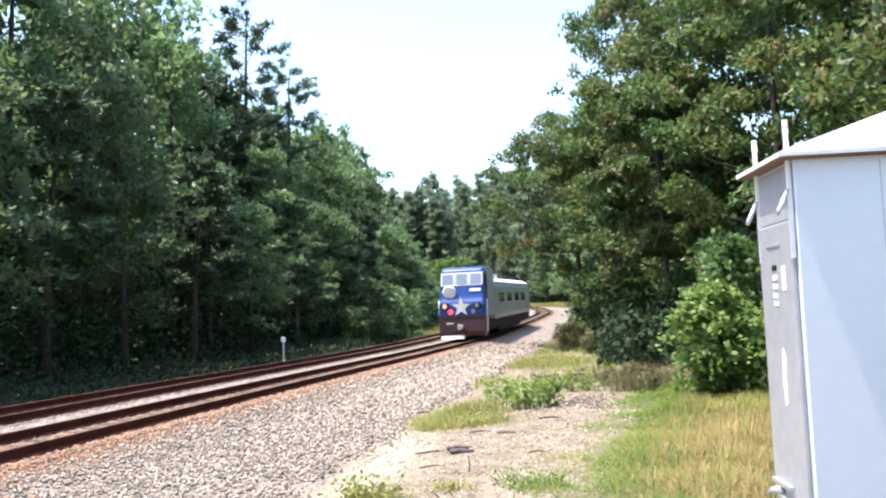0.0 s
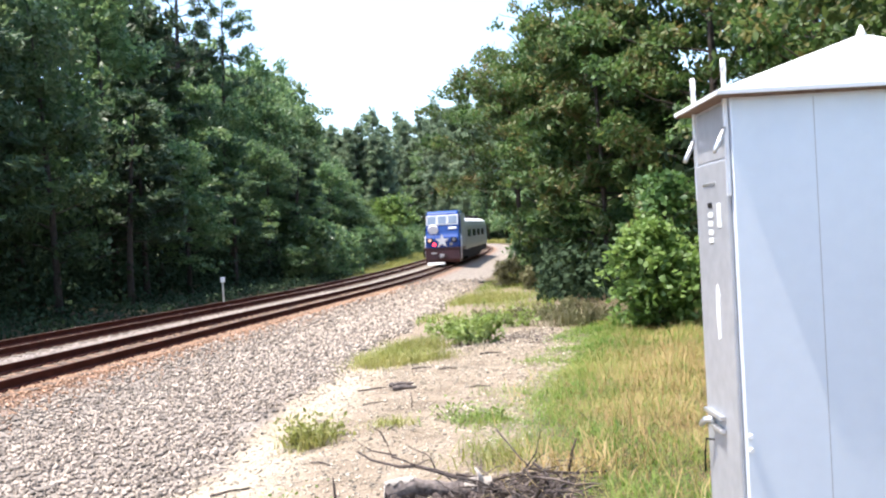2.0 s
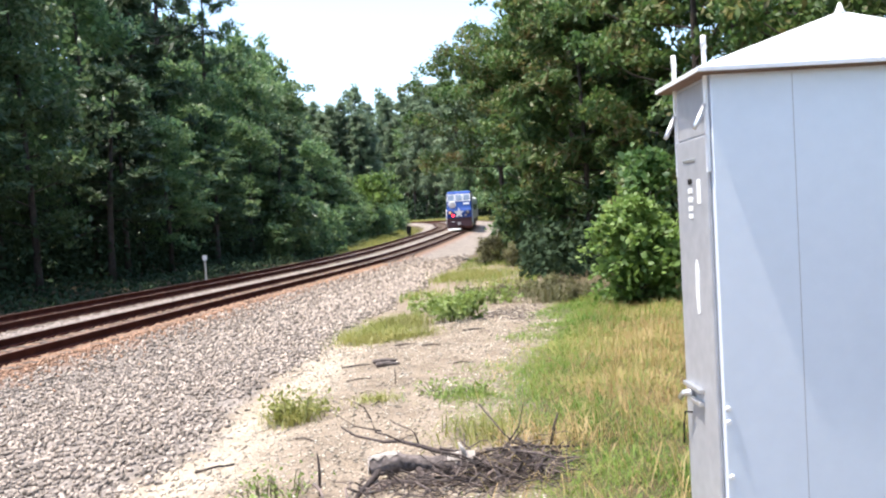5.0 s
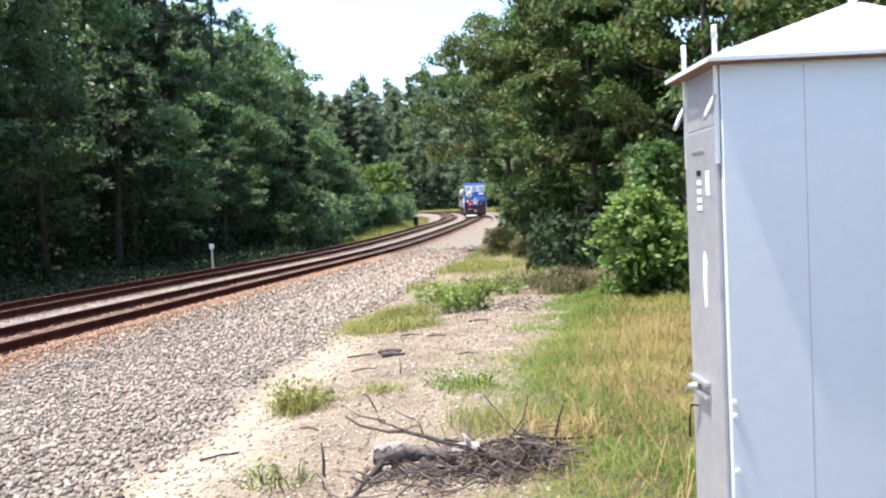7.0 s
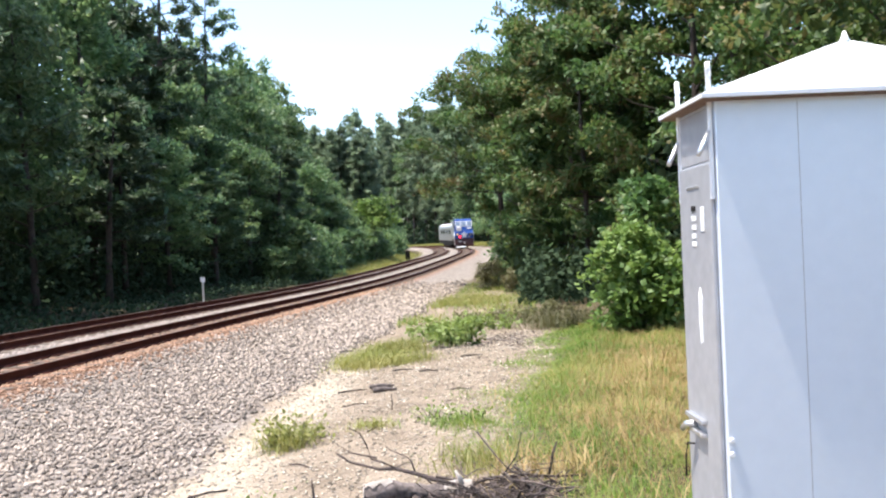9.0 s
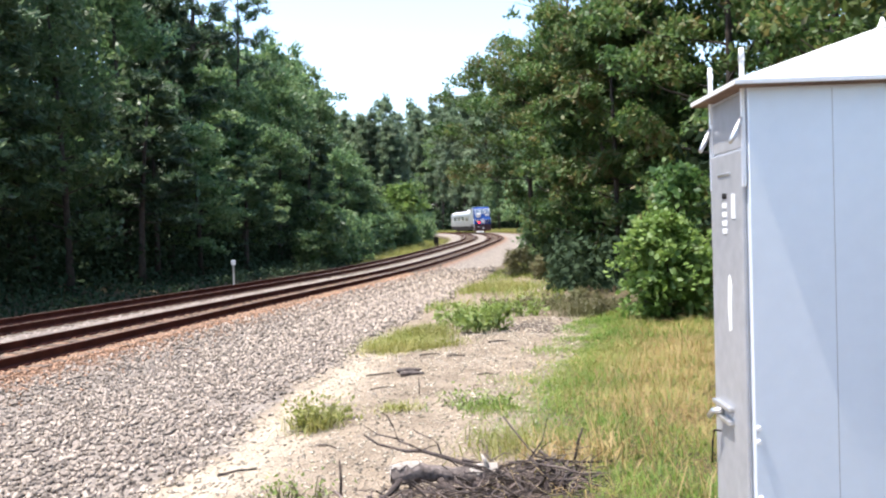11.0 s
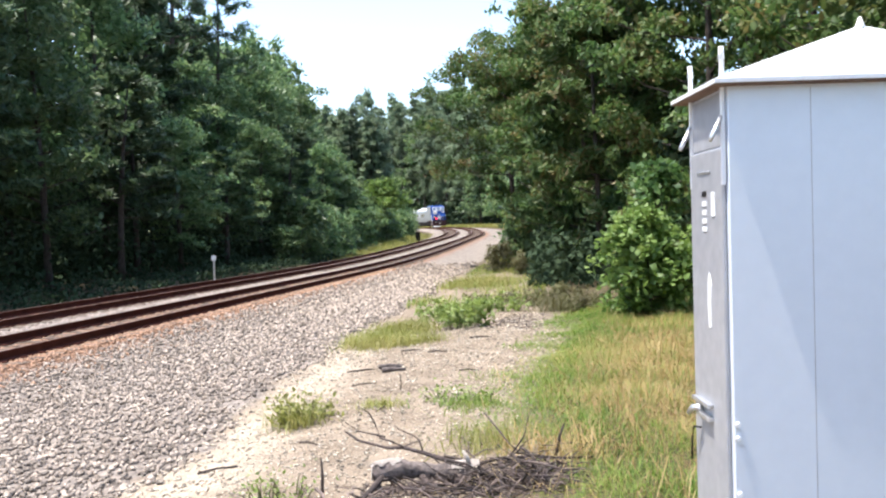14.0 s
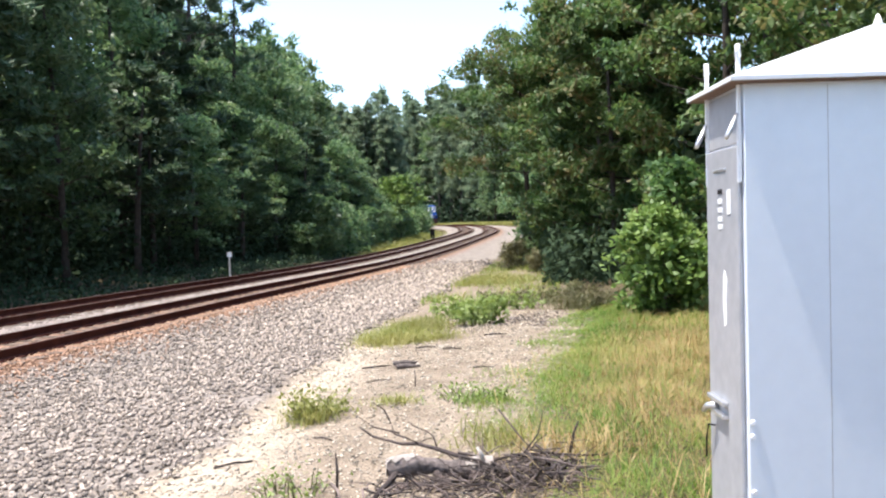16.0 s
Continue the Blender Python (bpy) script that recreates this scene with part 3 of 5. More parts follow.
def woods():
    rng = random.Random(5)

    def height(s):
        return float(np.interp(s, [18, 24, 29, 36, 42, 50, 55, 63, 70, 76, 82, 92, 130, 160, 200], [22, 20.5, 19, 16.6, 15.2, 16.2, 17.3, 16.6, 15.0, 12.6, 10.2, 8.8, 8.5, 10, 14]))

    # left of the line, in rows that rise away from the track
    for row, (off, step, ratio, share) in enumerate(((-12.4, 4.8, 1.0, 0.63), (-17.0, 5.4, 1.15, 0.90), (-22.5, 6.2, 1.38, 0.97), (-29, 8.0, 1.65, 0.97))):
        s = 3 + row * 2
        while s < 205:
            h = min(29, height((s + 14) / ratio - 14) * ratio * share) * rng.uniform(0.86, 1.08)
            if row == 3 and s < 40:
                s += step
                continue
            out = off + rng.uniform(-1.2, 1.0) - (1.6 if s > 95 else 0)
            p, d = on_line(s + rng.uniform(-1, 1), out)
            pick = rng.random() < (0.1 if s < 48 else 0.12 if s < 85 else 0.3)
            kind = "pine" if pick else ("oak" if s < 85 and s > 10 and (row == 0 or (row == 1 and s > 18)) else "oak_back")
            wide = min(1.3, max(0.9, h / 15))
            plant_tree(kind, rng.randrange(4), p.x, p.y, wide, rng.uniform(0, 360), tall=h / (17 if pick else 15) / wide)
            s += step * (1.25 if h > 18 else 1.0) * rng.uniform(0.8, 1.2)
    for x, y, k, sc in ((-20.3, 69.0, 0, 1.12), (-17.4, 72.0, 1, 0.95), (-25.5, 67.0, 1, 1.1)):
        plant_tree("sparse_pine", k, x, y, sc, 70 * k + x * 20)
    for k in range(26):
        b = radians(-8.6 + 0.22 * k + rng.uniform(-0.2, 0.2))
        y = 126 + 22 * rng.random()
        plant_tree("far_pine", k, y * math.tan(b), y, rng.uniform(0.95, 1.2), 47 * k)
    s = 50
    while s < 170:
        p, d = on_line(s, -9.9 + rng.uniform(-0.7, 0.4) - (0.6 if s > 70 else 0))
        plant_tree("shrub", rng.randrange(2), p.x, p.y, rng.uniform(0.8, 1.7), rng.uniform(0, 360))
        s += rng.uniform(2.3, 4.0)
    for s, o, sc in ((83, -10.6, 1.1), (88, -9.8, 2.05), (94, -10.4, 1.0)):
        p, d = on_line(s, o)
        plant_tree("light_shrub", 0, p.x, p.y, sc, s * 40)
    # right of the line
    for x, y, k, sc, tall in ((7.7, 45, 0, 0.95, 1.0), (7.5, 47.5, 2, 1.0, 1.5), (7.3, 39, 1, 1.0, 1.15), (7.8, 32, 2, 1.0, 1.1), (8.8, 26, 0, 1.0, 1.1), (9.3, 20, 1, 0.95, 1.1), (9.8, 14.5, 2, 0.95, 1.1), (10.5, 9, 0, 0.9, 1.1), (8.6, 52, 1, 1.0, 1.0), (12, 42, 2, 1.25, 1.25), (13, 34, 0, 1.25, 1.25), (14, 26, 1, 1.2, 1.3), (14.5, 18, 2, 1.2, 1.3), (15, 10, 1, 1.2, 1.3)):
        plant_tree("right", k, x, y, sc, rng.uniform(0, 360), tall=tall)
    plant_tree("overhang", 0, 4.8, 46.8, 1.14, 200, tall=0.86)
    plant_tree("overhang", 1, 6.0, 42.0, 0.95, 90, tall=1.0)
    plant_tree("cedar", 0, 6.2, 30.5, 0.95, 20)
    for x, y, k, sc in ((18, 40, 0, 1.35), (19, 31, 1, 1.4), (19.5, 22, 2, 1.35), (20, 13, 0, 1.3), (20, 5, 1, 1.2)):
        plant_tree("oak_back", k, x, y, sc, rng.uniform(0, 360))
    for x, y, sc in ((5.5, 44.8, 1.0), (6.2, 50, 1.2), (8, 14, 0.9), (6.0, 48, 1.0), (8.5, 10, 0.9), (9, 22, 1.0), (10, 17, 1.2), (9.5, 36, 1.0)):
        plant_tree("shrub", rng.randrange(2), x, y, sc * 1.1, rng.uniform(0, 360))
    for s in range(52, 190, 7):
        p, d = on_line(s, 12.5 + rng.uniform(-1, 2))
        plant_tree("oak_back", rng.randrange(4), p.x, p.y, rng.uniform(0.9, 1.15), rng.uniform(0, 360))
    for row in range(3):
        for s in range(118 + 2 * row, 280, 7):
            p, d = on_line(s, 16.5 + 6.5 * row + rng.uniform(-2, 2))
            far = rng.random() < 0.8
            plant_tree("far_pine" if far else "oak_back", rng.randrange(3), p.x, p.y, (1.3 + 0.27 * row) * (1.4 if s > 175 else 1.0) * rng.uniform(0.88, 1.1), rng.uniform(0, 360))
    # unseen trees behind the camera, added for reflections and bounced light
    for x, y in ((-16, -14), (-9, -22), (0, -26), (8, -21), (15, -15), (16, -4), (-19, -5)):
        plant_tree("oak_back", rng.randrange(3), x, y, rng.uniform(0.85, 1.05), rng.uniform(0, 360))


woods()


def undergrowth(seed, s0, s1, o0, o1, top, count, size, label):
    """Leafy undergrowth under the trees, too dense to count; dark leaves imitate shade."""
    rng = np.random.default_rng(seed)
    s, o = rng.uniform(s0, s1, count), rng.uniform(o0, o1, count)
    q = np.array([tuple(on_line(a, b)[0]) for a, b in zip(s, o)])
    lump = 0.55 + 0.45 * np.sin(0.9 * q[:, 0] + 0.5 * q[:, 1]) * np.sin(0.45 * q[:, 1] - 0.3 * q[:, 0] + 1)
    q[:, 2] = ground_z(q[:, 0], q[:, 1]) + rng.uniform(0, 1, count) ** 1.3 * top * (0.45 + 0.55 * lump)
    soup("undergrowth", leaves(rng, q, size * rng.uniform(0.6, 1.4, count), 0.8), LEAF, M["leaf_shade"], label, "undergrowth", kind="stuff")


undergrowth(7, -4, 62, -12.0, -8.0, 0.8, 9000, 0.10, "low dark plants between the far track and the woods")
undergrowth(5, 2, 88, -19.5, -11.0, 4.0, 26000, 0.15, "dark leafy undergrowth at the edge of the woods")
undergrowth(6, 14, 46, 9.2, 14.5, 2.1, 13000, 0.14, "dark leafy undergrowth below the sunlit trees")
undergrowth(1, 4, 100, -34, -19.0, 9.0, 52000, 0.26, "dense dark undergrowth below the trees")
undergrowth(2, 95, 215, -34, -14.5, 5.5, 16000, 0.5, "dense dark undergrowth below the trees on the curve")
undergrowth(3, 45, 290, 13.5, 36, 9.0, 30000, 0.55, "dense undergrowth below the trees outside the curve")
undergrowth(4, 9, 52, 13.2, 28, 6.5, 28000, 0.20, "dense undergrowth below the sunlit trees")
plant_tree("dry_shrub", 0, 3.4, 40, 0.85, 0)
plant_tree("dry_shrub", 0, 4.2, 37, 0.65, 120)
plant_tree("dry_shrub", 0, 3.2, 20.6, 0.4, 60)


# ---- low plants ----
def leaf_bush():
    b = broadleaf("leafy_bush", 91, 2.15, 1.15, 0.03, M["leaf_bush"], 4600, 0.072, 0.30, "bright green round-leaved bush at the edge of the grass", "bush", 5, 0.7, 0.8)
    b.matrix_basis = pose(4.35, 16.6, gz(4.35, 16.6) - 0.05, 0, 0, 40)
    c = broadleaf("leafy_bush", 92, 3.3, 1.1, 0.1, M["leaf_right"], 2200, 0.085, 0.32, "young tree with yellow-green leaves behind the bush", "bush", 4, 0.6, 0.7)
    c.matrix_basis = pose(4.9, 18.0, gz(4.9, 18.0) - 0.05, 0, 0, 0)


leaf_bush()


def weed(seed, x, y, wide, deep, tall, mat, count, size, label):
    """A low leafy weed: stems with leaves."""
    rng = np.random.default_rng(seed)
    root = tagged(new("weed_patch"), label, "weeds")
    bm = bmesh.new()
    base, tip = [], []
    for k in range(26):
        a, b = rng.uniform(-0.55, 0.55) * wide, rng.normal() * deep * 0.3
        e = (a * 1.3 + rng.normal() * 0.05, b * 1.3 + rng.normal() * 0.05, tall * rng.uniform(0.4, 1.0))
        tube(bm, [(a, b, -0.04), ((a + e[0]) / 2, (b + e[1]) / 2, e[2] * 0.55), e], [0.007, 0.005, 0.002], 4, False)
        base.append((a, b, 0.0))
        tip.append(e)
    part("stem_tangle", bm, M["leaf_dry"], root)["kind"] = "stuff"
    base, tip = np.array(base), np.array(tip)
    k = rng.integers(0, len(base), count)
    c = base[k] + (tip[k] - base[k]) * rng.uniform(0.2, 1.05, count)[:, None] + rng.normal(size=(count, 3)) * 0.06
    c[:, 2] = np.maximum(c[:, 2], 0.01)
    soup("foliage", leaves(rng, c, size * rng.uniform(0.6, 1.3, count), 0.7), LEAF, mat, parent=root)
    root.matrix_basis = pose(x, y, gz(x, y))


weed(1, 0.75, 17.0, 0.8, 0.7, 0.55, M["leaf_weed"], 620, 0.065, "green leafy weeds growing on the sandy path")
weed(2, 1.55, 19.8, 1.0, 0.7, 0.42, M["leaf_weed"], 420, 0.065, "green leafy weeds at the edge of the ballast")
weed(3, 0.35, 19.3, 1.0, 0.8, 0.45, M["leaf_weed"], 420, 0.065, "green leafy weeds at the edge of the ballast")
weed(7, 0.95, 21.2, 0.9, 0.8, 0.3, M["leaf_weed"], 450, 0.045, "green leafy weeds at the edge of the ballast")
weed(8, 1.9, 22.0, 1.6, 1.2, 0.35, M["leaf_dry"], 700, 0.04, "dry brown weeds beside the ballast")
weed(4, 2.7, 21.0, 1.2, 0.7, 0.5, M["leaf_dry"], 900, 0.04, "dry brown weeds in front of the woods")
weed(5, 3.5, 19.0, 0.9, 0.7, 0.55, M["leaf_dry"], 900, 0.04, "dry brown weeds in front of the woods")
weed(6, -1.2, 6.35, 0.4, 0.3, 0.16, M["leaf_weed"], 150, 0.022, "small green weeds on the sandy path")


def tuft(seed, x, y, wide, deep, tall, mat, count, label):
    rng = np.random.default_rng(seed)
    px, py = x + rng.normal(size=count) * wide * 0.36 + 0.1 * wide * rng.integers(-3, 4, count), y + rng.normal(size=count) * deep * 0.36
    base = np.stack([px - x, py - y, ground_z(px, py) - gz(x, y) - 0.01], 1)
    ob = soup("grass_tuft", blades(rng, base, tall * rng.uniform(0.25, 1.1, count), rng.uniform(0.003, 0.007, count), 1.5), BLADE, mat, label, "grass tuft", kind="stuff")
    ob.location = (x, y, gz(x, y))


tuft(1, -1.45, 9.2, 0.32, 0.4, 0.3, M["moss"], 420, "yellow-green grass tuft on the sandy path")
weed(11, -1.42, 9.25, 0.5, 0.4, 0.32, M["moss"], 420, 0.03, "yellow-green leafy weeds on the sandy path")
weed(12, 0.35, 9.6, 0.6, 0.5, 0.2, M["leaf_weed"], 260, 0.028, "low pale green weeds at the edge of the grass")
tuft(2, -0.95, 15.8, 0.75, 1.3, 0.32, M["moss"], 2200, "yellow-green grass strip at the edge of the ballast")
tuft(3, -0.5, 17.2, 0.7, 0.9, 0.35, M["moss"], 1500, "yellow-green grass strip at the edge of the ballast")
tuft(4, -0.2, 15.4, 0.6, 0.5, 0.22, M["moss"], 500, "small yellow-green grass tuft on the sandy path")
tuft(5, 1.9, 31, 1.6, 3.5, 0.5, M["moss"], 2200, "yellowing tall grass beside the ballast")
tuft(8, 3.3, 19.6, 1.0, 0.8, 0.55, M["leaf_dry"], 900, "tall dry brown grass in front of the woods")
tuft(13, 0.6, 7.7, 0.7, 0.7, 0.28, M["moss"], 320, "pale dry tangle of grass beside the fallen log")
tuft(14, 1.1, 7.1, 0.7, 0.6, 0.32, M["straw"], 260, "pale dry tangle of grass beside the fallen log")
tuft(6, -0.6, 9.6, 0.35, 0.4, 0.14, M["moss"], 200, "sparse short grass on the sandy path")
tuft(7, 0.42, 9.5, 0.5, 0.7, 0.16, M["grass"], 350, "sparse short grass on the sandy path")


def meadow():
    rng = np.random.default_rng(8)
    n = 150000
    x, y = rng.uniform(0.2, 8.0, n), rng.uniform(3.6, 19.0, n)
    left = np.interp(y, GRASS_Y, GRASS_X)
    left = left + 0.25 * np.sin(2.1 * y) + 0.12 * np.sin(5.3 * y)
    keep = rng.uniform(0, 1, n) < np.clip((x - left + 0.35) / 0.9, 0, 1) ** 1.3
    keep &= ~((x > 1.15) & (x < 2.9) & (y > 3.4) & (y < 4.3))
    x, y = x[keep], y[keep]
    inside = x - np.interp(y, GRASS_Y, GRASS_X)
    patch = 0.18 * np.sin(1.9 * x + 0.8) * np.sin(1.3 * y) + 0.12 * np.sin(4.1 * x - 1.7 * y)
    share = np.clip((inside - 0.75) / 0.9 + patch, 0, 1) * np.interp(y, [5.5, 8, 12.5, 15.5], [0.15, 0.8, 0.8, 0.3])
    dry = rng.uniform(0, 1, len(x)) < 0.06 + 0.8 * share
    z = ground_z(x, y) - 0.01
    base = np.stack([x, y, z], 1)
    near = np.clip((x - np.interp(y, GRASS_Y, GRASS_X)) / 1.2, 0.35, 1)
    h = (0.17 + 0.12 * rng.uniform(-1, 1, len(x))) * (0.8 + 0.35 * np.sin(3.7 * x + 1.1 * y) * np.sin(2.9 * y - x)) * near * np.interp(y, [5, 9, 16], [0.9, 1.0, 1.35])
    w = rng.uniform(0.002, 0.0045, len(x)) * np.interp(y, [4, 18], [0.8, 1.7])
    soup("tall_grass", blades(rng, base[~dry], h[~dry], w[~dry], 2.0, 0.8), BLADE, M["grass"], "bright green tall grass beside the sandy path", "grass", kind="stuff")
    soup("dry_grass", blades(rng, base[dry], h[dry] * 1.25, w[dry] * 0.7, 1.7, 0.8), BLADE, M["straw"], "dry straw-coloured grass stems among green grass", "grass", kind="stuff")
    n = 700
    x, y = rng.uniform(0.2, 4.5, n), 4.6 + 8.4 * rng.uniform(0, 1, n) ** 1.8
    keep = x > np.interp(y, GRASS_Y, GRASS_X) + 0.1
    x, y = x[keep], y[keep]
    q = np.stack([x, y, ground_z(x, y)], 1)
    soup("seed_stalks", blades(rng, q, rng.uniform(0.2, 0.5, len(x)), rng.uniform(0.0015, 0.0035, len(x)), 2.2, 0.9), BLADE, M["straw"], "long pale bent grass stalks", "grass", kind="stuff")
    # rough strip between ballast and woods
    n = 10000
    s, o = rng.uniform(8, 46, n), rng.uniform(5.9, 9.8, n)
    q = np.array([tuple(on_line(a, b)[0]) for a, b in zip(s, o)])
    patch = np.sin(1.1 * q[:, 0] + 0.4 * q[:, 1]) + np.sin(0.8 * q[:, 1] + 1.0) + rng.normal(size=n) * 0.6
    q = q[(patch > -0.1) & (q[:, 0] > np.interp(q[:, 1], [18, 22, 26], [2.2, 1.0, -5]))]
    q[:, 2] = ground_z(q[:, 0], q[:, 1])
    half = len(q) // 2
    for part_q, mat, label in ((q[:half], M["moss"], "rough yellow-green grass between ballast and woods"), (q[half:], M["grass"], "rough green grass between ballast and woods")):
        soup("rough_grass", blades(rng, part_q, rng.uniform(0.08, 0.34, len(part_q)), rng.uniform(0.006, 0.014, len(part_q)), 1.3), BLADE, mat, label, "grass", kind="stuff")
    # verge left of the far track
    n = 16000
    s, o = rng.uniform(56, 118, n), -8.3 + rng.normal(size=n) * 0.9
    o = o - np.clip((s - 80) / 20, 0, 1.2)
    q = np.array([tuple(on_line(a, b)[0]) for a, b in zip(s, o)])
    q[:, 2] = ground_z(q[:, 0], q[:, 1])
    soup("verge_grass", blades(rng, q, rng.uniform(0.25, 1.1, n) * np.interp(s, [56, 74], [0.15, 1]) * (0.6 + 0.4 * np.sin(0.7 * s) * np.sin(1.9 * s)), rng.uniform(0.012, 0.025, n), 0.8), BLADE, M["moss"], "tall weedy grass between the far track and the woods", "grass", kind="stuff")
    # far outer verge of the curve
    n = 9000
    s, o = rng.uniform(95, 230, n), 6.5 + np.abs(rng.normal(size=n)) * 2.0
    q = np.array([tuple(on_line(a, b)[0]) for a, b in zip(s, o)])
    q[:, 2] = ground_z(q[:, 0], q[:, 1])
    soup("verge_grass", blades(rng, q, rng.uniform(0.3, 0.9, n), rng.uniform(0.03, 0.05, n), 0.8), BLADE, M["moss"], "tall grass on the outside of the curve", "grass", kind="stuff")


meadow()


# ---- stones, chips and litter ----
def pebbles(name, seed, x, y, size, mat, label, flat=0.7, sink=0.25):
    rng = np.random.default_rng(seed)
    n = len(x)
    dirs = np.array([(1, 0, 0), (0, 1, 0), (-1, 0, 0), (0, -1, 0), (0, 0, 1), (0, 0, -1)], float)
    v = dirs[None] * rng.uniform(0.6, 1.2, (n, 6, 1)) + rng.normal(size=(n, 6, 3)) * 0.18
    a = rng.uniform(0, 2 * np.pi, n)
    c, s = np.cos(a)[:, None], np.sin(a)[:, None]
    v = np.stack([v[..., 0] * c - v[..., 1] * s, v[..., 0] * s + v[..., 1] * c, v[..., 2] * flat], -1) * size[:, None, None]
    z = ground_z(x, y) + size * sink
    v = v + np.stack([x, y, z], 1)[:, None]
    return soup(name, v, [(0, 1, 4), (1, 2, 4), (2, 3, 4), (3, 0, 4), (1, 0, 5), (2, 1, 5), (3, 2, 5), (0, 3, 5)], mat, label, "gravel", kind="stuff")


def litter():
    rng = np.random.default_rng(3)
    n = 40000
    y = 5.0 + 52 * rng.uniform(0, 1, n) ** 1.95
    y = y[rng.uniform(0, 1, n) < np.interp(y, [24, 57], [1, 0])]
    n = len(y)
    right = np.interp(y, [0, 8, 16, 30, 60], [6.6, 6.4, 5.9, 5.7, 5.2]) + 0.15 * rng.normal(size=n) + 0.2 * np.sin(y * 0.9)
    o = 1.5 + (right - 1.5) * rng.uniform(0, 1, n) ** 0.9
    s = (y - 14) / TD.y
    x = T0.x + TD.x * s + TN.x * o
    y2 = T0.y + TD.y * s + TN.y * o
    size = rng.uniform(0.017, 0.046, n) * np.interp(y, [5, 14, 32, 55], [0.85, 1.0, 1.6, 2.3])
    pebbles("ballast_stones", 4, x, y2, size, M["stone"], "loose grey and pinkish crushed ballast stones", 0.85, 0.4)
    n = 12000
    s = rng.uniform(-8, 34, n)
    o = 0.85 + np.abs(rng.normal(size=n)) * 0.6
    x, y = T0.x + TD.x * s + TN.x * o, T0.y + TD.y * s + TN.y * o
    pebbles("rusty_stones", 5, x, y, rng.uniform(0.02, 0.045, n), M["rust_stone"], "rust-stained brown ballast stones along the rail")
    for seed, mid, half, n, mat, label in ((6, -1.87, 0.75, 7000, M["pale_stone"], "pale ballast stones between the two tracks"), (16, 0.0, 0.62, 4500, M["rust_stone"], "brownish ballast stones between the rails"), (17, FAR_TRACK, 0.62, 4000, M["rust_stone"], "brownish ballast stones between the far rails")):
        s, o = rng.uniform(-2, 32, n), mid + rng.uniform(-half, half, n)
        x, y = T0.x + TD.x * s + TN.x * o, T0.y + TD.y * s + TN.y * o
        pebbles("ballast_stones", seed, x, y, rng.uniform(0.025, 0.05, n), mat, label, sink=0.0)
    n = 500
    x, y = 1.75 + rng.normal(size=n) * 0.55, 17.6 + rng.normal(size=n) * 0.6
    pebbles("bark_litter", 8, x, y, rng.uniform(0.015, 0.045, n), M["twig"], "reddish brown bark litter on the path", 0.35, 0.2)
    n = 18000
    y = 5 + 14 * rng.uniform(0, 1, n) ** 1.4
    x = rng.uniform(-3.4, 2.6, n)
    left = np.interp(y, [0, 8, 16, 20], [-2.9, -2.6, -1.9, -1.4])
    g = np.interp(y, [3, 6, 8, 10, 13, 17, 22], [0.9, 0.8, 0.8, 1.2, 1.9, 2.8, 3.4])
    keep = (x > left) & (x < g)
    pebbles("path_chips", 7, x[keep], y[keep], rng.uniform(0.008, 0.03, keep.sum()) * np.interp(y[keep], [5, 19], [0.75, 1.2]), M["chip"], "pale wood chips and pebbles on the sandy path", 0.4, 0.3)


litter()


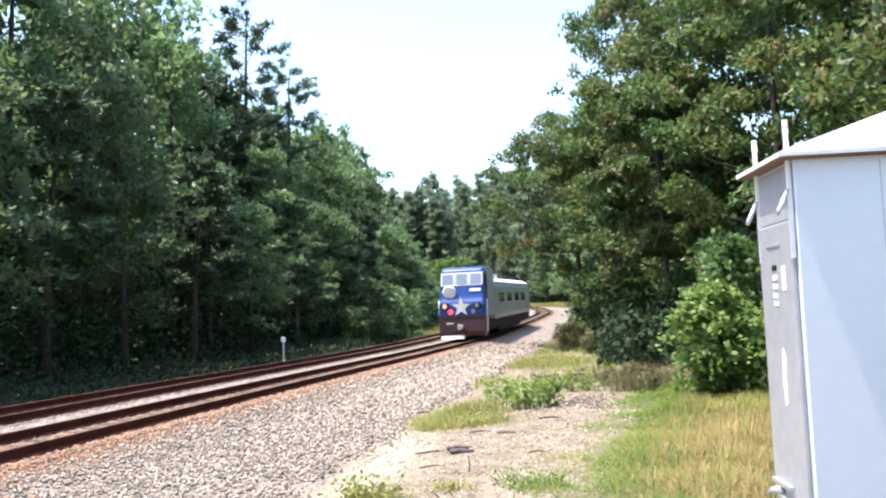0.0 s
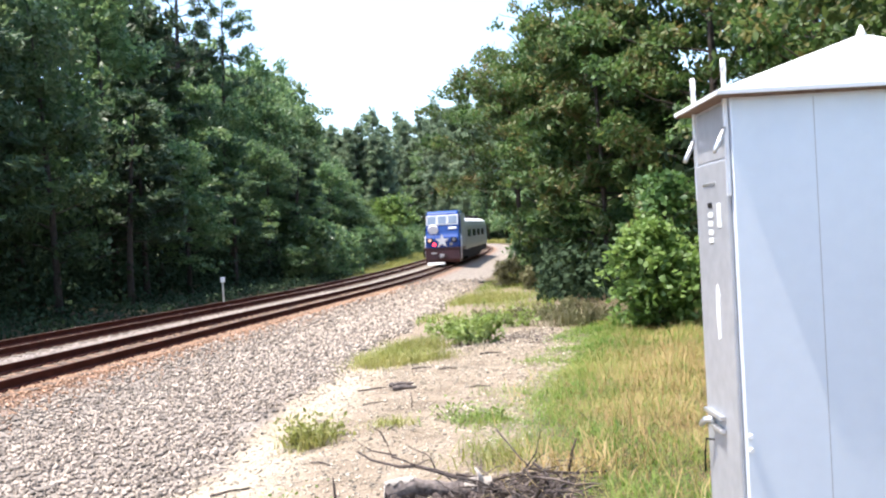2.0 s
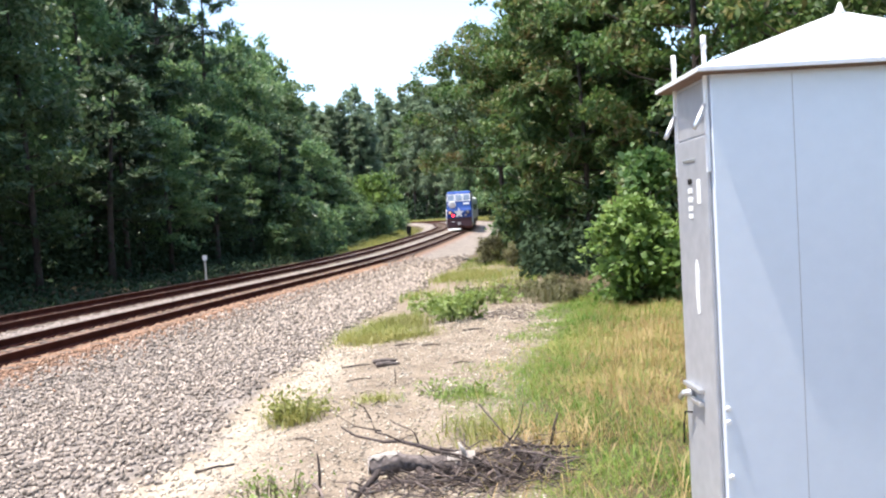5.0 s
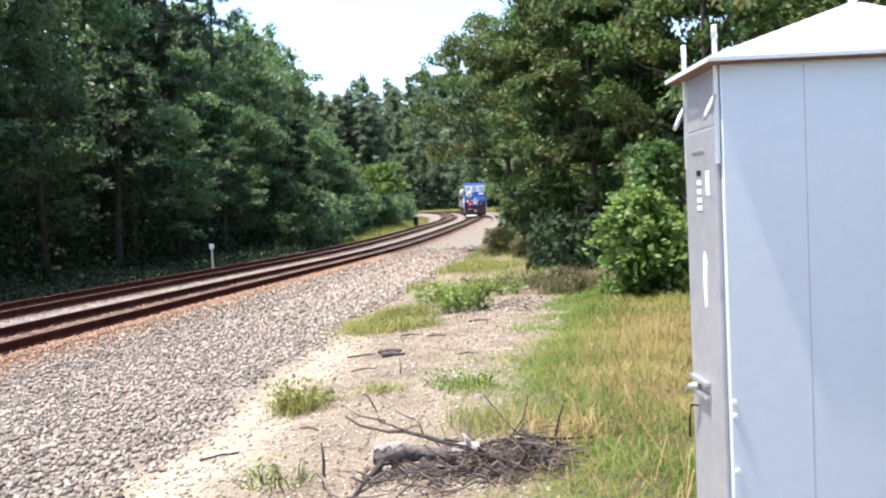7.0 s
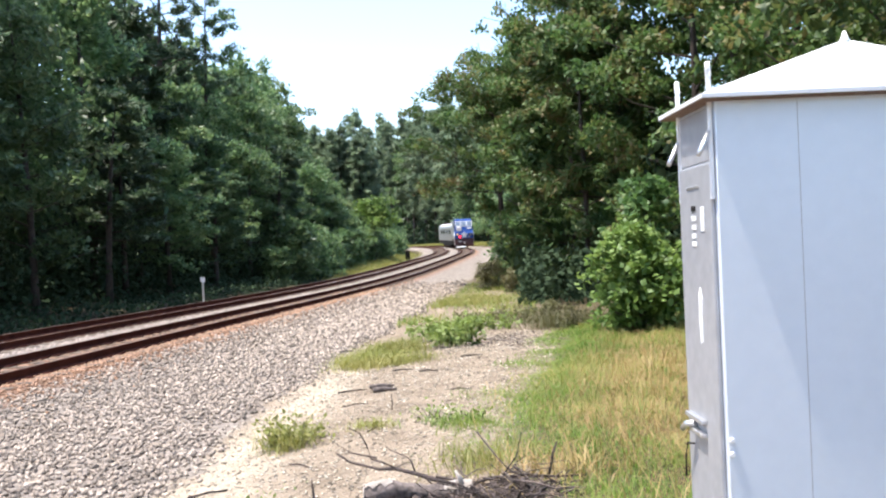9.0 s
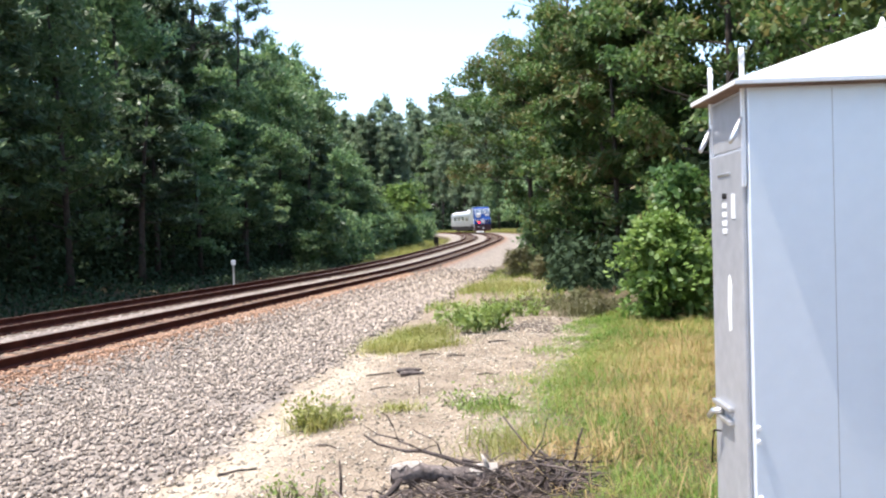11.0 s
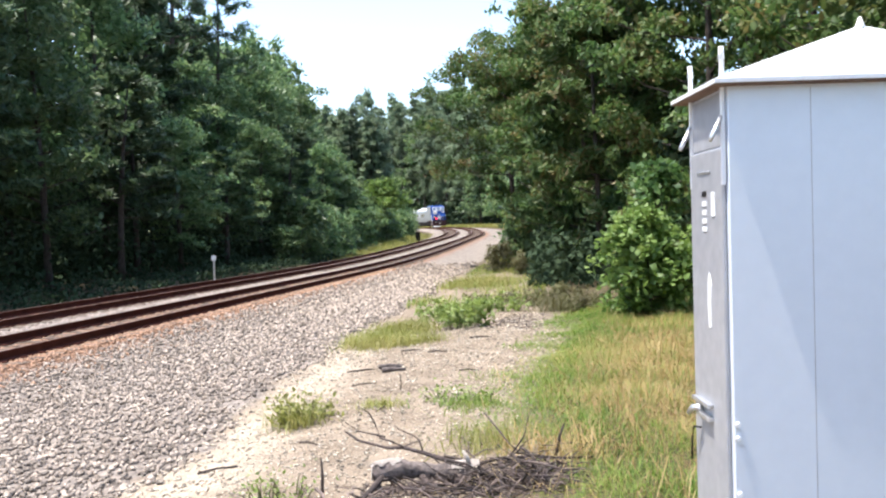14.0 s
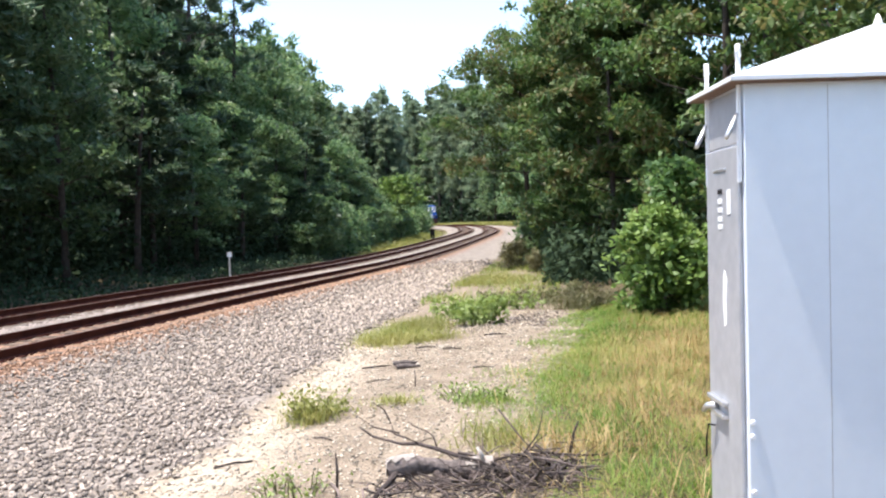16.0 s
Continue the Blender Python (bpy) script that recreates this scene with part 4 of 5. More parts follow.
# ---- fallen wood ----
def fallen_log():
    rng = np.random.default_rng(12)
    root = tagged(new("fallen_log"), "short weathered log with a cut pale end and broken branches", "log")
    bm = bmesh.new()
    pts, rad = [], []
    for k in range(13):
        t = k / 12
        pts.append((-0.48 + 0.82 * t, 6.52 + 0.05 * math.sin(3 * t), -0.06 + 0.015 * math.sin(7 * t) - 0.02 * t))
        rad.append(0.070 + 0.010 * math.sin(9 * t) + rng.uniform(-0.004, 0.004))
    tube(bm, pts, rad, 12)
    for v in bm.verts:
        v.co += Vector(rng.normal(size=3) * 0.006)
    part("trunk", bm, M["log_bark"], root)
    bm = bmesh.new()
    tube(bm, [(-0.482, 6.52, -0.06), (-0.488, 6.52, -0.06)], [0.066, 0.06], 12)
    part("cut_end", bm, M["cutwood"], root, "pale sawn end")
    for x0, x1, a0, a1 in ((-0.475, -0.26, 50, 120), (0.13, 0.345, 28, 120)):
        bm = bmesh.new()
        grid = []
        for i in range(8):
            x = x0 + (x1 - x0) * i / 7
            t = (x + 0.48) / 0.82
            cy, cz, r = 6.52 + 0.05 * math.sin(3 * t), -0.06 + 0.015 * math.sin(7 * t) - 0.02 * t, 0.070 + 0.010 * math.sin(9 * t) + 0.011
            edge = 14 * math.sin(i * 2.1)
            grid.append([bm.verts.new((x, cy - r * math.cos(radians(a0 + edge + (a1 - a0) * k / 7)), cz + r * math.sin(radians(a0 + edge + (a1 - a0) * k / 7)))) for k in range(8)])
        for u, v in zip(grid, grid[1:]):
            for k in range(7):
                bm.faces.new((u[k], u[k + 1], v[k + 1], v[k]))
        bmesh.ops.solidify(bm, geom=bm.faces[:], thickness=0.008)
        part("bare_patch", bm, M["cutwood"], root, "pale bare wood where the bark is gone")
    bm = bmesh.new()
    tube(bm, [(0.27, 6.5, -0.02), (0.25, 6.48, 0.05), (0.22, 6.48, 0.10)], [0.022, 0.018, 0.006], 6)
    part("splinter", bm, M["cutwood"], root)
    for q in ([(-0.40, 6.48, -0.08), (-0.46, 6.36, -0.12), (-0.55, 6.15, -0.16), (-0.62, 5.95, -0.2)], [(-0.1, 6.5, -0.1), (-0.02, 6.35, -0.16), (0.1, 6.25, -0.2)], [(0.2, 6.48, -0.1), (0.14, 6.38, -0.17), (0.05, 6.32, -0.19)]):
        bm = bmesh.new()
        tube(bm, q, [0.03 - 0.006 * k for k in range(len(q))], 7)
        part("branch", bm, M["deadwood"], root)


fallen_log()


def dead_branches():
    rng = np.random.default_rng(14)
    root = tagged(new("dead_branch"), "bare forked dead branch leaning over the log", "branch")
    for q, r in (([(0.27, 6.62, -0.06), (0.06, 6.7, -0.02), (-0.09, 6.8, 0.0), (-0.25, 6.9, 0.03), (-0.39, 7.0, 0.0), (-0.64, 7.2, 0.02), (-0.75, 7.3, 0.07)], 0.024), ([(-0.25, 6.9, 0.03), (-0.35, 7.0, 0.05), (-0.44, 7.05, 0.08), (-0.5, 7.1, 0.2), (-0.54, 7.1, 0.28), (-0.63, 7.1, 0.34)], 0.012), ([(-0.42, 7.04, 0.08), (-0.65, 7.3, 0.08), (-0.77, 7.4, 0.13)], 0.009), ([(-0.09, 6.8, 0.01), (-0.12, 6.8, 0.1), (-0.15, 6.8, 0.14), (-0.27, 6.85, 0.19), (-0.31, 6.85, 0.22)], 0.009)):
        bm = bmesh.new()
        tube(bm, [tuple(np.array(p) + rng.normal(size=3) * 0.006) for p in q], [r * (1 - 0.75 * k / len(q)) for k in range(len(q))], 6)
        part("limb", bm, M["deadwood"], root)
    root = tagged(new("dead_branch"), "long straight dead branch lying in the grass edge", "branch")
    for q, r in (([(0.30, 6.6, -0.05), (0.55, 6.72, -0.03), (0.8, 6.8, -0.05), (1.05, 6.85, -0.08), (1.3, 6.9, -0.1)], 0.016), ([(0.6, 6.75, -0.04), (0.72, 6.8, 0.12), (0.78, 6.82, 0.3)], 0.007), ([(0.45, 7.3, 0.2), (0.62, 7.0, 0.02), (0.7, 6.9, -0.04)], 0.008), ([(1.0, 6.9, -0.08), (1.04, 6.95, 0.08), (1.08, 6.95, 0.16)], 0.012)):
        bm = bmesh.new()
        tube(bm, [tuple(np.array(p) + rng.normal(size=3) * 0.006) for p in q], [r * (1 - 0.6 * k / len(q)) for k in range(len(q))], 6)
        part("limb", bm, M["deadwood"], root)
    bm = bmesh.new()
    for k in range(430):
        c = np.array([(0.62 if k < 330 else -0.1) + rng.normal() * 0.25, (6.4 if k < 330 else 6.25) + rng.normal() * 0.2, -0.17 + abs(rng.normal()) * (0.09 if k < 330 else 0.04)])
        a = rng.normal() * 1.0
        d = np.array([math.cos(a), math.sin(a), rng.normal() * 0.22]) * rng.uniform(0.06, 0.26)
        w = [c + d * u + rng.normal(size=3) * 0.02 for u in (-1, -0.35, 0.3, 1)]
        r = rng.choice([0.004, 0.006, 0.008, 0.013], p=[0.3, 0.35, 0.25, 0.1])
        tube(bm, [tuple(p) for p in w], [r, r * 0.9, r * 0.7, r * 0.3], 4, False)
    tagged(part("twig_pile", bm, M["twig"]), "heap of grey-brown dead twigs beside the log", "twigs", kind="stuff")
    for k, (x, y, a, ln, r) in enumerate(((-0.6, 12.45, 4, 0.36, 0.035), (-0.95, 12.5, 15, 0.6, 0.014), (-0.55, 12.2, -4, 0.34, 0.04), (-0.3, 14.2, 4, 0.4, 0.012), (-0.55, 9.4, 60, 0.3, 0.008), (-1.6, 18.0, 10, 0.3, 0.03), (-1.9, 7.4, 30, 0.35, 0.012), (0.1, 13.6, -12, 0.3, 0.014), (-0.9, 11.2, 25, 0.35, 0.008), (0.5, 11.8, 5, 0.25, 0.01), (-1.2, 8.1, -35, 0.25, 0.009), (-0.2, 7.9, 50, 0.3, 0.007), (0.9, 15.2, 8, 0.4, 0.016))):
        bm = bmesh.new()
        dx, dy = math.cos(radians(a)) * ln / 2, math.sin(radians(a)) * ln / 2
        tube(bm, [(-dx, -dy, 0.0), (0, 0.02, 0.012), (dx, dy, 0.0)], [r, r * 0.9, r * 0.6], 6)
        tagged(part("stick", bm, M["log_bark"] if r > 0.02 else M["deadwood"], at=pose(x, y, gz(x, y) + r * 0.7)), "dark dead stick lying on the sandy path", "stick", "sticks on the path")
    bm = bmesh.new()
    tube(bm, [(0, 0, -0.03), (0.01, 0, 0.1), (0, 0.01, 0.2)], [0.008, 0.007, 0.005], 5)
    tagged(part("plant_stalk", bm, M["deadwood"], at=pose(-0.4, 10.6, gz(-0.4, 10.6))), "thin dead plant stalk standing in the sand", "stalk")
    bm = bmesh.new()
    tube(bm, [(0, 0, -0.03), (0.01, 0, 0.2), (0, 0.01, 0.33)], [0.01, 0.012, 0.006], 5)
    tagged(part("plant_stalk", bm, M["deadwood"], at=pose(-0.85, 6.3, gz(-0.85, 6.3))), "thin dead plant stalk standing in the sand", "stalk")


dead_branches()


# ---- marker post ----
def marker_post():
    root = tagged(new("marker_post"), "thin pale trackside marker post with a small plate", "post")
    bm = bmesh.new()
    box(bm, -0.04, 0.04, -0.03, 0.03, -0.2, 1.36, bevel=0.008)
    part("post", bm, M["steel"], root)
    bm = bmesh.new()
    box(bm, -0.10, 0.13, -0.055, -0.033, 1.22, 1.46, bevel=0.01)
    part("plate", bm, M["white"], root, "pale square plate")
    root.matrix_basis = pose(-10.6, 42.0, gz(-10.6, 42.0))


marker_post()


# ---- small cabinet at the curve ----
def small_cabinet():
    root = tagged(new("trackside_cabinet"), "small dark trackside cabinet beside the far track", "cabinet")
    bm = bmesh.new()
    box(bm, -0.3, 0.3, -0.25, 0.25, 0.0, 1.15, bevel=0.02)
    part("body", bm, M["dark"], root)
    bm = bmesh.new()
    prism(bm, [(-0.36, 1.15), (0.36, 1.15), (0.33, 1.22), (0, 1.28), (-0.33, 1.22)], -0.3, 0.3, "y")
    part("lid", bm, M["dark"], root)
    root.matrix_basis = pose(-1.3, 110.0, gz(-1.3, 110.0) - 0.02)


small_cabinet()


# ---- equipment case ----
def equipment_case():
    root = tagged(new("equipment_case"), "silver painted steel trackside equipment case with a white pyramid roof", "equipment case")
    w, d, h = 1.38, 0.50, 2.595
    rng = np.random.default_rng(2)
    bm = bmesh.new()
    box(bm, 0, w, 0, d, 0.12, h, bevel=0.005)
    part("body", bm, M["cab_paint"], root)
    bm = bmesh.new()
    box(bm, 0.04, w - 0.04, 0.04, d - 0.04, -0.1, 0.12)
    part("base", bm, M["path"], root, "concrete base")
    # pyramid roof with a folded rim
    bm = bmesh.new()
    o, rim = 0.07, 0.018
    c = [bm.verts.new(v) for v in ((-0.075, -o, h), (w + o, -o, h), (w + o, d + 0.10, h), (-0.075, d + 0.10, h))]
    e = [bm.verts.new(v.co + Vector((0, 0, rim))) for v in c]
    t = [bm.verts.new(v) for v in ((w / 2 - 0.03, d / 2 - 0.02, h + 0.275), (w / 2 + 0.03, d / 2 - 0.02, h + 0.275), (w / 2 + 0.03, d / 2 + 0.02, h + 0.275), (w / 2 - 0.03, d / 2 + 0.02, h + 0.275))]
    bm.faces.new(c[::-1])
    bm.faces.new(t)
    for k in range(4):
        bm.faces.new((c[k], c[(k + 1) % 4], e[(k + 1) % 4], e[k]))
        bm.faces.new((e[k], e[(k + 1) % 4], t[(k + 1) % 4], t[k]))
    part("roof", bm, M["roof_paint"], root, "white sheet metal roof")
    # dark brown sheet below the white roof
    bm = bmesh.new()
    box(bm, -0.070, w + 0.02, -o + 0.008, d + 0.095, h - 0.006, h - 0.0005)
    part("soffit", bm, M["soffit_brown"], root, "brown underside of the roof")
    bm = bmesh.new()
    tube(bm, [(w / 2, d / 2, h + 0.26), (w / 2, d / 2, h + 0.29), (w / 2, d / 2, h + 0.325)], [0.035, 0.018, 0.006], 10)
    part("roof_cap", bm, M["roof_paint"], root)
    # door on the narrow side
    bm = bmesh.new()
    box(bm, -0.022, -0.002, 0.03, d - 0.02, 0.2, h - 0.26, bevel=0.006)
    door = part("door", bm, M["door_paint"], root, "narrow silver door with a painted white reflection streak")
    # no vent here: recessed panel drawn where the eave's shadow falls on the door
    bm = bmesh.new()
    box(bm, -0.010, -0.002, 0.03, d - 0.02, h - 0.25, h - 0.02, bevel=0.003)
    part("eave_shadow_panel", bm, M["door_paint"], root)
    # white streak imitating a glossy reflection, and stencil bars, on the door
    bm = bmesh.new()
    pts = [(0.20, 1.545), (0.235, 1.535), (0.25, 1.65), (0.24, 1.77), (0.22, 1.79), (0.19, 1.74), (0.20, 1.65)]
    prism(bm, pts, -0.0245, -0.021)
    part("reflection_streak", bm, M["white"], door, "white streak standing in for a reflection")
    for k, z in enumerate((2.145, 2.10, 2.06, 2.02, 1.985)):
        bm = bmesh.new()
        box(bm, -0.026, -0.021, 0.24, 0.30, z - 0.012, z + 0.012, bevel=0.003)
        part("hinge_bolt", bm, M["white"] if k else M["dark"], door)
    bm = bmesh.new()
    box(bm, -0.027, -0.021, 0.18, 0.36, 2.235, 2.247, bevel=0.002)
    part("hasp_bar", bm, M["steel"], door)
    bm = bmesh.new()
    box(bm, -0.026, -0.021, 0.12, 0.17, 2.04, 2.15, bevel=0.003)
    part("label_plate", bm, M["white"], door)
    # latch with handle and lock
    bm = bmesh.new()
    box(bm, -0.05, -0.022, 0.20, 0.44, 1.175, 1.195, bevel=0.004)
    box(bm, -0.05, -0.022, 0.20, 0.38, 1.115, 1.135, bevel=0.004)
    latch = part("latch", bm, M["steel"], door, "steel latch with a hanging lock")
    bm = bmesh.new()
    tube(bm, [(-0.03, 0.34, 1.155), (-0.065, 0.38, 1.145), (-0.075, 0.41, 1.115)], [0.016, 0.015, 0.012], 8)
    part("handle", bm, M["steel"], latch)
    bm = bmesh.new()
    tube(bm, [(-0.04, 0.34, 1.06), (-0.055, 0.40, 1.05), (-0.05, 0.45, 0.98), (-0.05, 0.46, 0.88)], 0.005, 6)
    part("cable", bm, M["dark"], latch)
    # corner pins and brackets
    for y in (0.02, d - 0.03):
        bm = bmesh.new()
        box(bm, -0.024, -0.006, y - 0.009, y + 0.009, h - 0.42, h + 0.14, bevel=0.003)
        tube(bm, [(-0.015, y, h + 0.11), (-0.015, y, h + 0.165)], [0.014, 0.011], 8)
        part("corner_pin", bm, M["roof_paint"], root, "white lifting pin at the corner")
        bm = bmesh.new()
        tube(bm, [(-0.02, y, h - 0.13), (-0.065, y - 0.01, h - 0.215), (-0.075, y - 0.01, h - 0.235)], [0.011, 0.011, 0.009], 6)
        part("bracket", bm, M["steel"], root)
    # screws and vertical joint on the broad side
    for x, z in ((0.016, 1.15), (0.016, 1.09), (0.02, 0.85)):
        bm = bmesh.new()
        tube(bm, [(x, 0.002, z), (x, -0.012, z)], [0.013, 0.010], 8)
        part("bolt", bm, M["white"], root)
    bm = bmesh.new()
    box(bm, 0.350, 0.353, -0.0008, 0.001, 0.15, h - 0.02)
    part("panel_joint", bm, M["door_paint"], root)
    root.matrix_basis = pose(1.285, 3.57, -0.2, 0, 0, -1.0)
    return root


equipment_case()


# ---- train ----
def star(bm, x, y, z, r, thick):
    pts = []
    for k in range(10):
        a = math.pi / 2 + k * math.pi / 5
        q = r if k % 2 == 0 else r * 0.42
        pts.append((x + q * math.cos(a), z + q * math.sin(a)))
    return prism(bm, pts, y, y - thick, "y")


WHEELS = []


def rail_car():
    root = tagged(new("rail_car"), "blue-nosed silver passenger rail car with a white star", "train car")
    length = 27.5
    # body with rounded roof edges
    bm = bmesh.new()
    section = [(-1.5, 1.2), (1.5, 1.2), (1.53, 1.5), (1.5, 3.35), (1.36, 3.8), (0.95, 4.06), (0, 4.15), (-0.95, 4.06), (-1.36, 3.8), (-1.5, 3.35), (-1.53, 1.5)]
    prism(bm, section, 4.4, length, "y")
    part("body", bm, M["silver"], root, "ribbed silver car side")
    bm = bmesh.new()
    prism(bm, [(-1.42, 3.79), (-0.95, 4.075), (0, 4.165), (0.95, 4.075), (1.42, 3.79), (0.9, 4.0), (0, 4.1), (-0.9, 4.0)], 4.5, length - 0.05, "y")
    part("roof", bm, M["white"], root, "pale roof")
    for y, l2, hgt in ((9.0, 3.0, 4.42), (19.5, 4.0, 4.40), (24.5, 1.6, 4.45)):
        bm = bmesh.new()
        box(bm, -0.75, 0.75, y, y + l2, 4.0, hgt, bevel=0.06)
        part("roof_unit", bm, M["dark"] if y > 17 else M["white"], root)
    # cab: raked nose, chamfered corners
    bm = bmesh.new()
    side = [(0.15, 1.35), (4.5, 1.35), (4.5, 4.62), (3.9, 4.72), (1.15, 4.72), (0.85, 4.55), (0.38, 2.75), (0.12, 2.35)]
    prism(bm, side, -1.54, 1.54)
    for v in bm.verts:
        if v.co.z > 4.5:
            v.co.x *= 0.9
        elif v.co.y < 1.3 and v.co.z > 1.4:
            v.co.x *= 0.95
    bmesh.ops.bevel(bm, geom=bm.edges[:], offset=0.14, segments=3, affect="EDGES", profile=0.5)
    part("cab", bm, M["blue"], root, "glossy blue driver cab")
    for x in (1.5, -1.556):
        bm = bmesh.new()
        box(bm, x, x + 0.056, 1.55, 4.45, 1.5, 4.45, bevel=0.02)
        part("cab_side_panel", bm, M["silver"], root)
    # three windscreen panes, each with its white frame, on the raked face
    rake = math.atan2(0.47, 1.8)
    face = Matrix.Translation((0, 0.70, 3.98)) @ Matrix.Rotation(-rake, 4, "X")
    for x in (-0.93, 0.0, 0.93):
        bm = bmesh.new()
        box(bm, x - 0.45, x + 0.45, -0.05, 0.0, -0.50, 0.38, face, bevel=0.02)
        fr = part("window_frame", bm, M["white"], root, "white windscreen frame")
        bm = bmesh.new()
        box(bm, x - 0.37, x + 0.37, -0.064, -0.045, -0.42, 0.30, face, bevel=0.008)
        part("pane", bm, M["cab_window"], fr)
    # number boards, as plain lit boards
    for x in (0.88,):
        bm = bmesh.new()
        box(bm, x - 0.36, x + 0.36, -0.06, 0.0, -0.90, -0.70, face, bevel=0.02)
        part("number_board", bm, M["white"], root, "white number board")
    # white disc imitates the bright glint on the nose; no emblem there
    bm = bmesh.new()
    tube(bm, [(-0.80, 0.42, 3.1), (-0.80, 0.29, 3.07)], [0.47, 0.40], 20)
    part("nose_glint", bm, M["white"], root, "white disc standing in for a glint on the nose")
    bm = bmesh.new()
    star(bm, -0.02, 0.10, 2.12, 0.64, 0.06)
    part("star", bm, M["white"], root, "large white star")
    for x in (-1.08, 1.02):
        bm = bmesh.new()
        box(bm, x - 0.24, x + 0.24, 0.03, 0.25, 1.98, 2.40, bevel=0.05)
        head = part("headlight_housing", bm, M["dark"], root)
        bm = bmesh.new()
        tube(bm, [(x, 0.05, 2.2), (x, 0.0, 2.2)], [0.16, 0.14], 14)
        part("headlight", bm, M["lens"] if x < 0 else M["dim_lens"], head, "amber headlight lens" if x < 0 else "unlit grey headlight lens")
    for x in (-0.72, 0.75):
        bm = bmesh.new()
        tube(bm, [(x, 0.15, 1.83), (x, 0.05, 1.83)], [0.16, 0.13], 14)
        part("marker_lamp", bm, M["red_lamp"] if x < 0 else M["dim_lens"], root, "red rear marker lamp" if x < 0 else "unlit marker lamp")
    # lower nose: maroon stripe, black pilot, white snowplough edge
    bm = bmesh.new()
    box(bm, -1.53, 1.53, 0.10, 4.5, 1.28, 1.56, bevel=0.03)
    part("stripe", bm, M["maroon"], root, "dark red stripe round the nose")
    bm = bmesh.new()
    prism(bm, [(0.12, 0.28), (0.0, 0.55), (0.08, 1.3), (1.4, 1.3), (1.4, 0.28)], -1.48, 1.48)
    part("pilot", bm, M["maroon"], root, "dark red-brown pilot plate")
    bm = bmesh.new()
    prism(bm, [(-0.12, 0.10), (-0.02, 0.30), (0.25, 0.30), (0.25, 0.10)], -1.35, 0.15)
    part("plough_edge", bm, M["white"], root, "white lower edge of the pilot")
    bm = bmesh.new()
    box(bm, -0.14, 0.14, -0.35, 0.1, 0.72, 0.98, bevel=0.04)
    box(bm, -0.2, -0.02, -0.48, -0.3, 0.66, 1.04, bevel=0.04)
    part("coupler", bm, M["steel"], root, "worn steel coupler")
    for x in (-0.35, 0.35):
        bm = bmesh.new()
        tube(bm, [(x, 0.0, 1.0), (x, -0.15, 0.75), (x * 0.8, -0.18, 0.45)], 0.03, 6)
        part("air_hose", bm, M["dark"], root)
    bm = bmesh.new()
    box(bm, -1.0, -0.55, -0.01, 0.05, 1.05, 1.14)
    part("plate", bm, M["white"], root)
    for x in (-1.58, 1.58):
        bm = bmesh.new()
        tube(bm, [(x * 0.98, 0.75, 0.5), (x, 0.75, 1.3), (x, 0.75, 2.6)], 0.05, 6)
        part("grab_rail", bm, M["white"], root)
    # side windows and doors
    for side_x in (-1, 1):
        for y in (6.8, 11.4, 16.0, 20.6):
            bm = bmesh.new()
            box(bm, min(side_x * 1.49, side_x * 1.545), max(side_x * 1.49, side_x * 1.545), y, y + 2.9, 2.3, 3.0, bevel=0.02)
            part("side_window", bm, M["window"], root, "dark tinted side window")
        for y in (5.2, 25.0):
            bm = bmesh.new()
            box(bm, min(side_x * 1.5, side_x * 1.55), max(side_x * 1.5, side_x * 1.55), y, y + 0.95, 1.15, 3.2, bevel=0.02)
            part("side_door", bm, M["silver"], root, "silver side door")
        for z in (1.6, 1.85, 2.08, 3.3):
            bm = bmesh.new()
            box(bm, min(side_x * 1.5, side_x * 1.552), max(side_x * 1.5, side_x * 1.552), 4.6, length - 0.2, z, z + 0.035)
            part("side_rib", bm, M["silver"], root)
    # real underframe, its black box extended to imitate shade under the floor
    bm = bmesh.new()
    box(bm, -1.47, 1.47, 1.4, length - 0.3, 0.55, 1.22, bevel=0.03)
    box(bm, -1.4, 1.4, 7.0, 20.0, 0.26, 0.7, bevel=0.05)
    part("underframe", bm, M["dark"], root, "black underframe and tanks, boxed in for the shade below")
    bm = bmesh.new()
    box(bm, -0.6, 0.6, length - 0.1, length + 0.35, 1.1, 3.6, bevel=0.05)
    part("end_diaphragm", bm, M["dark"], root)
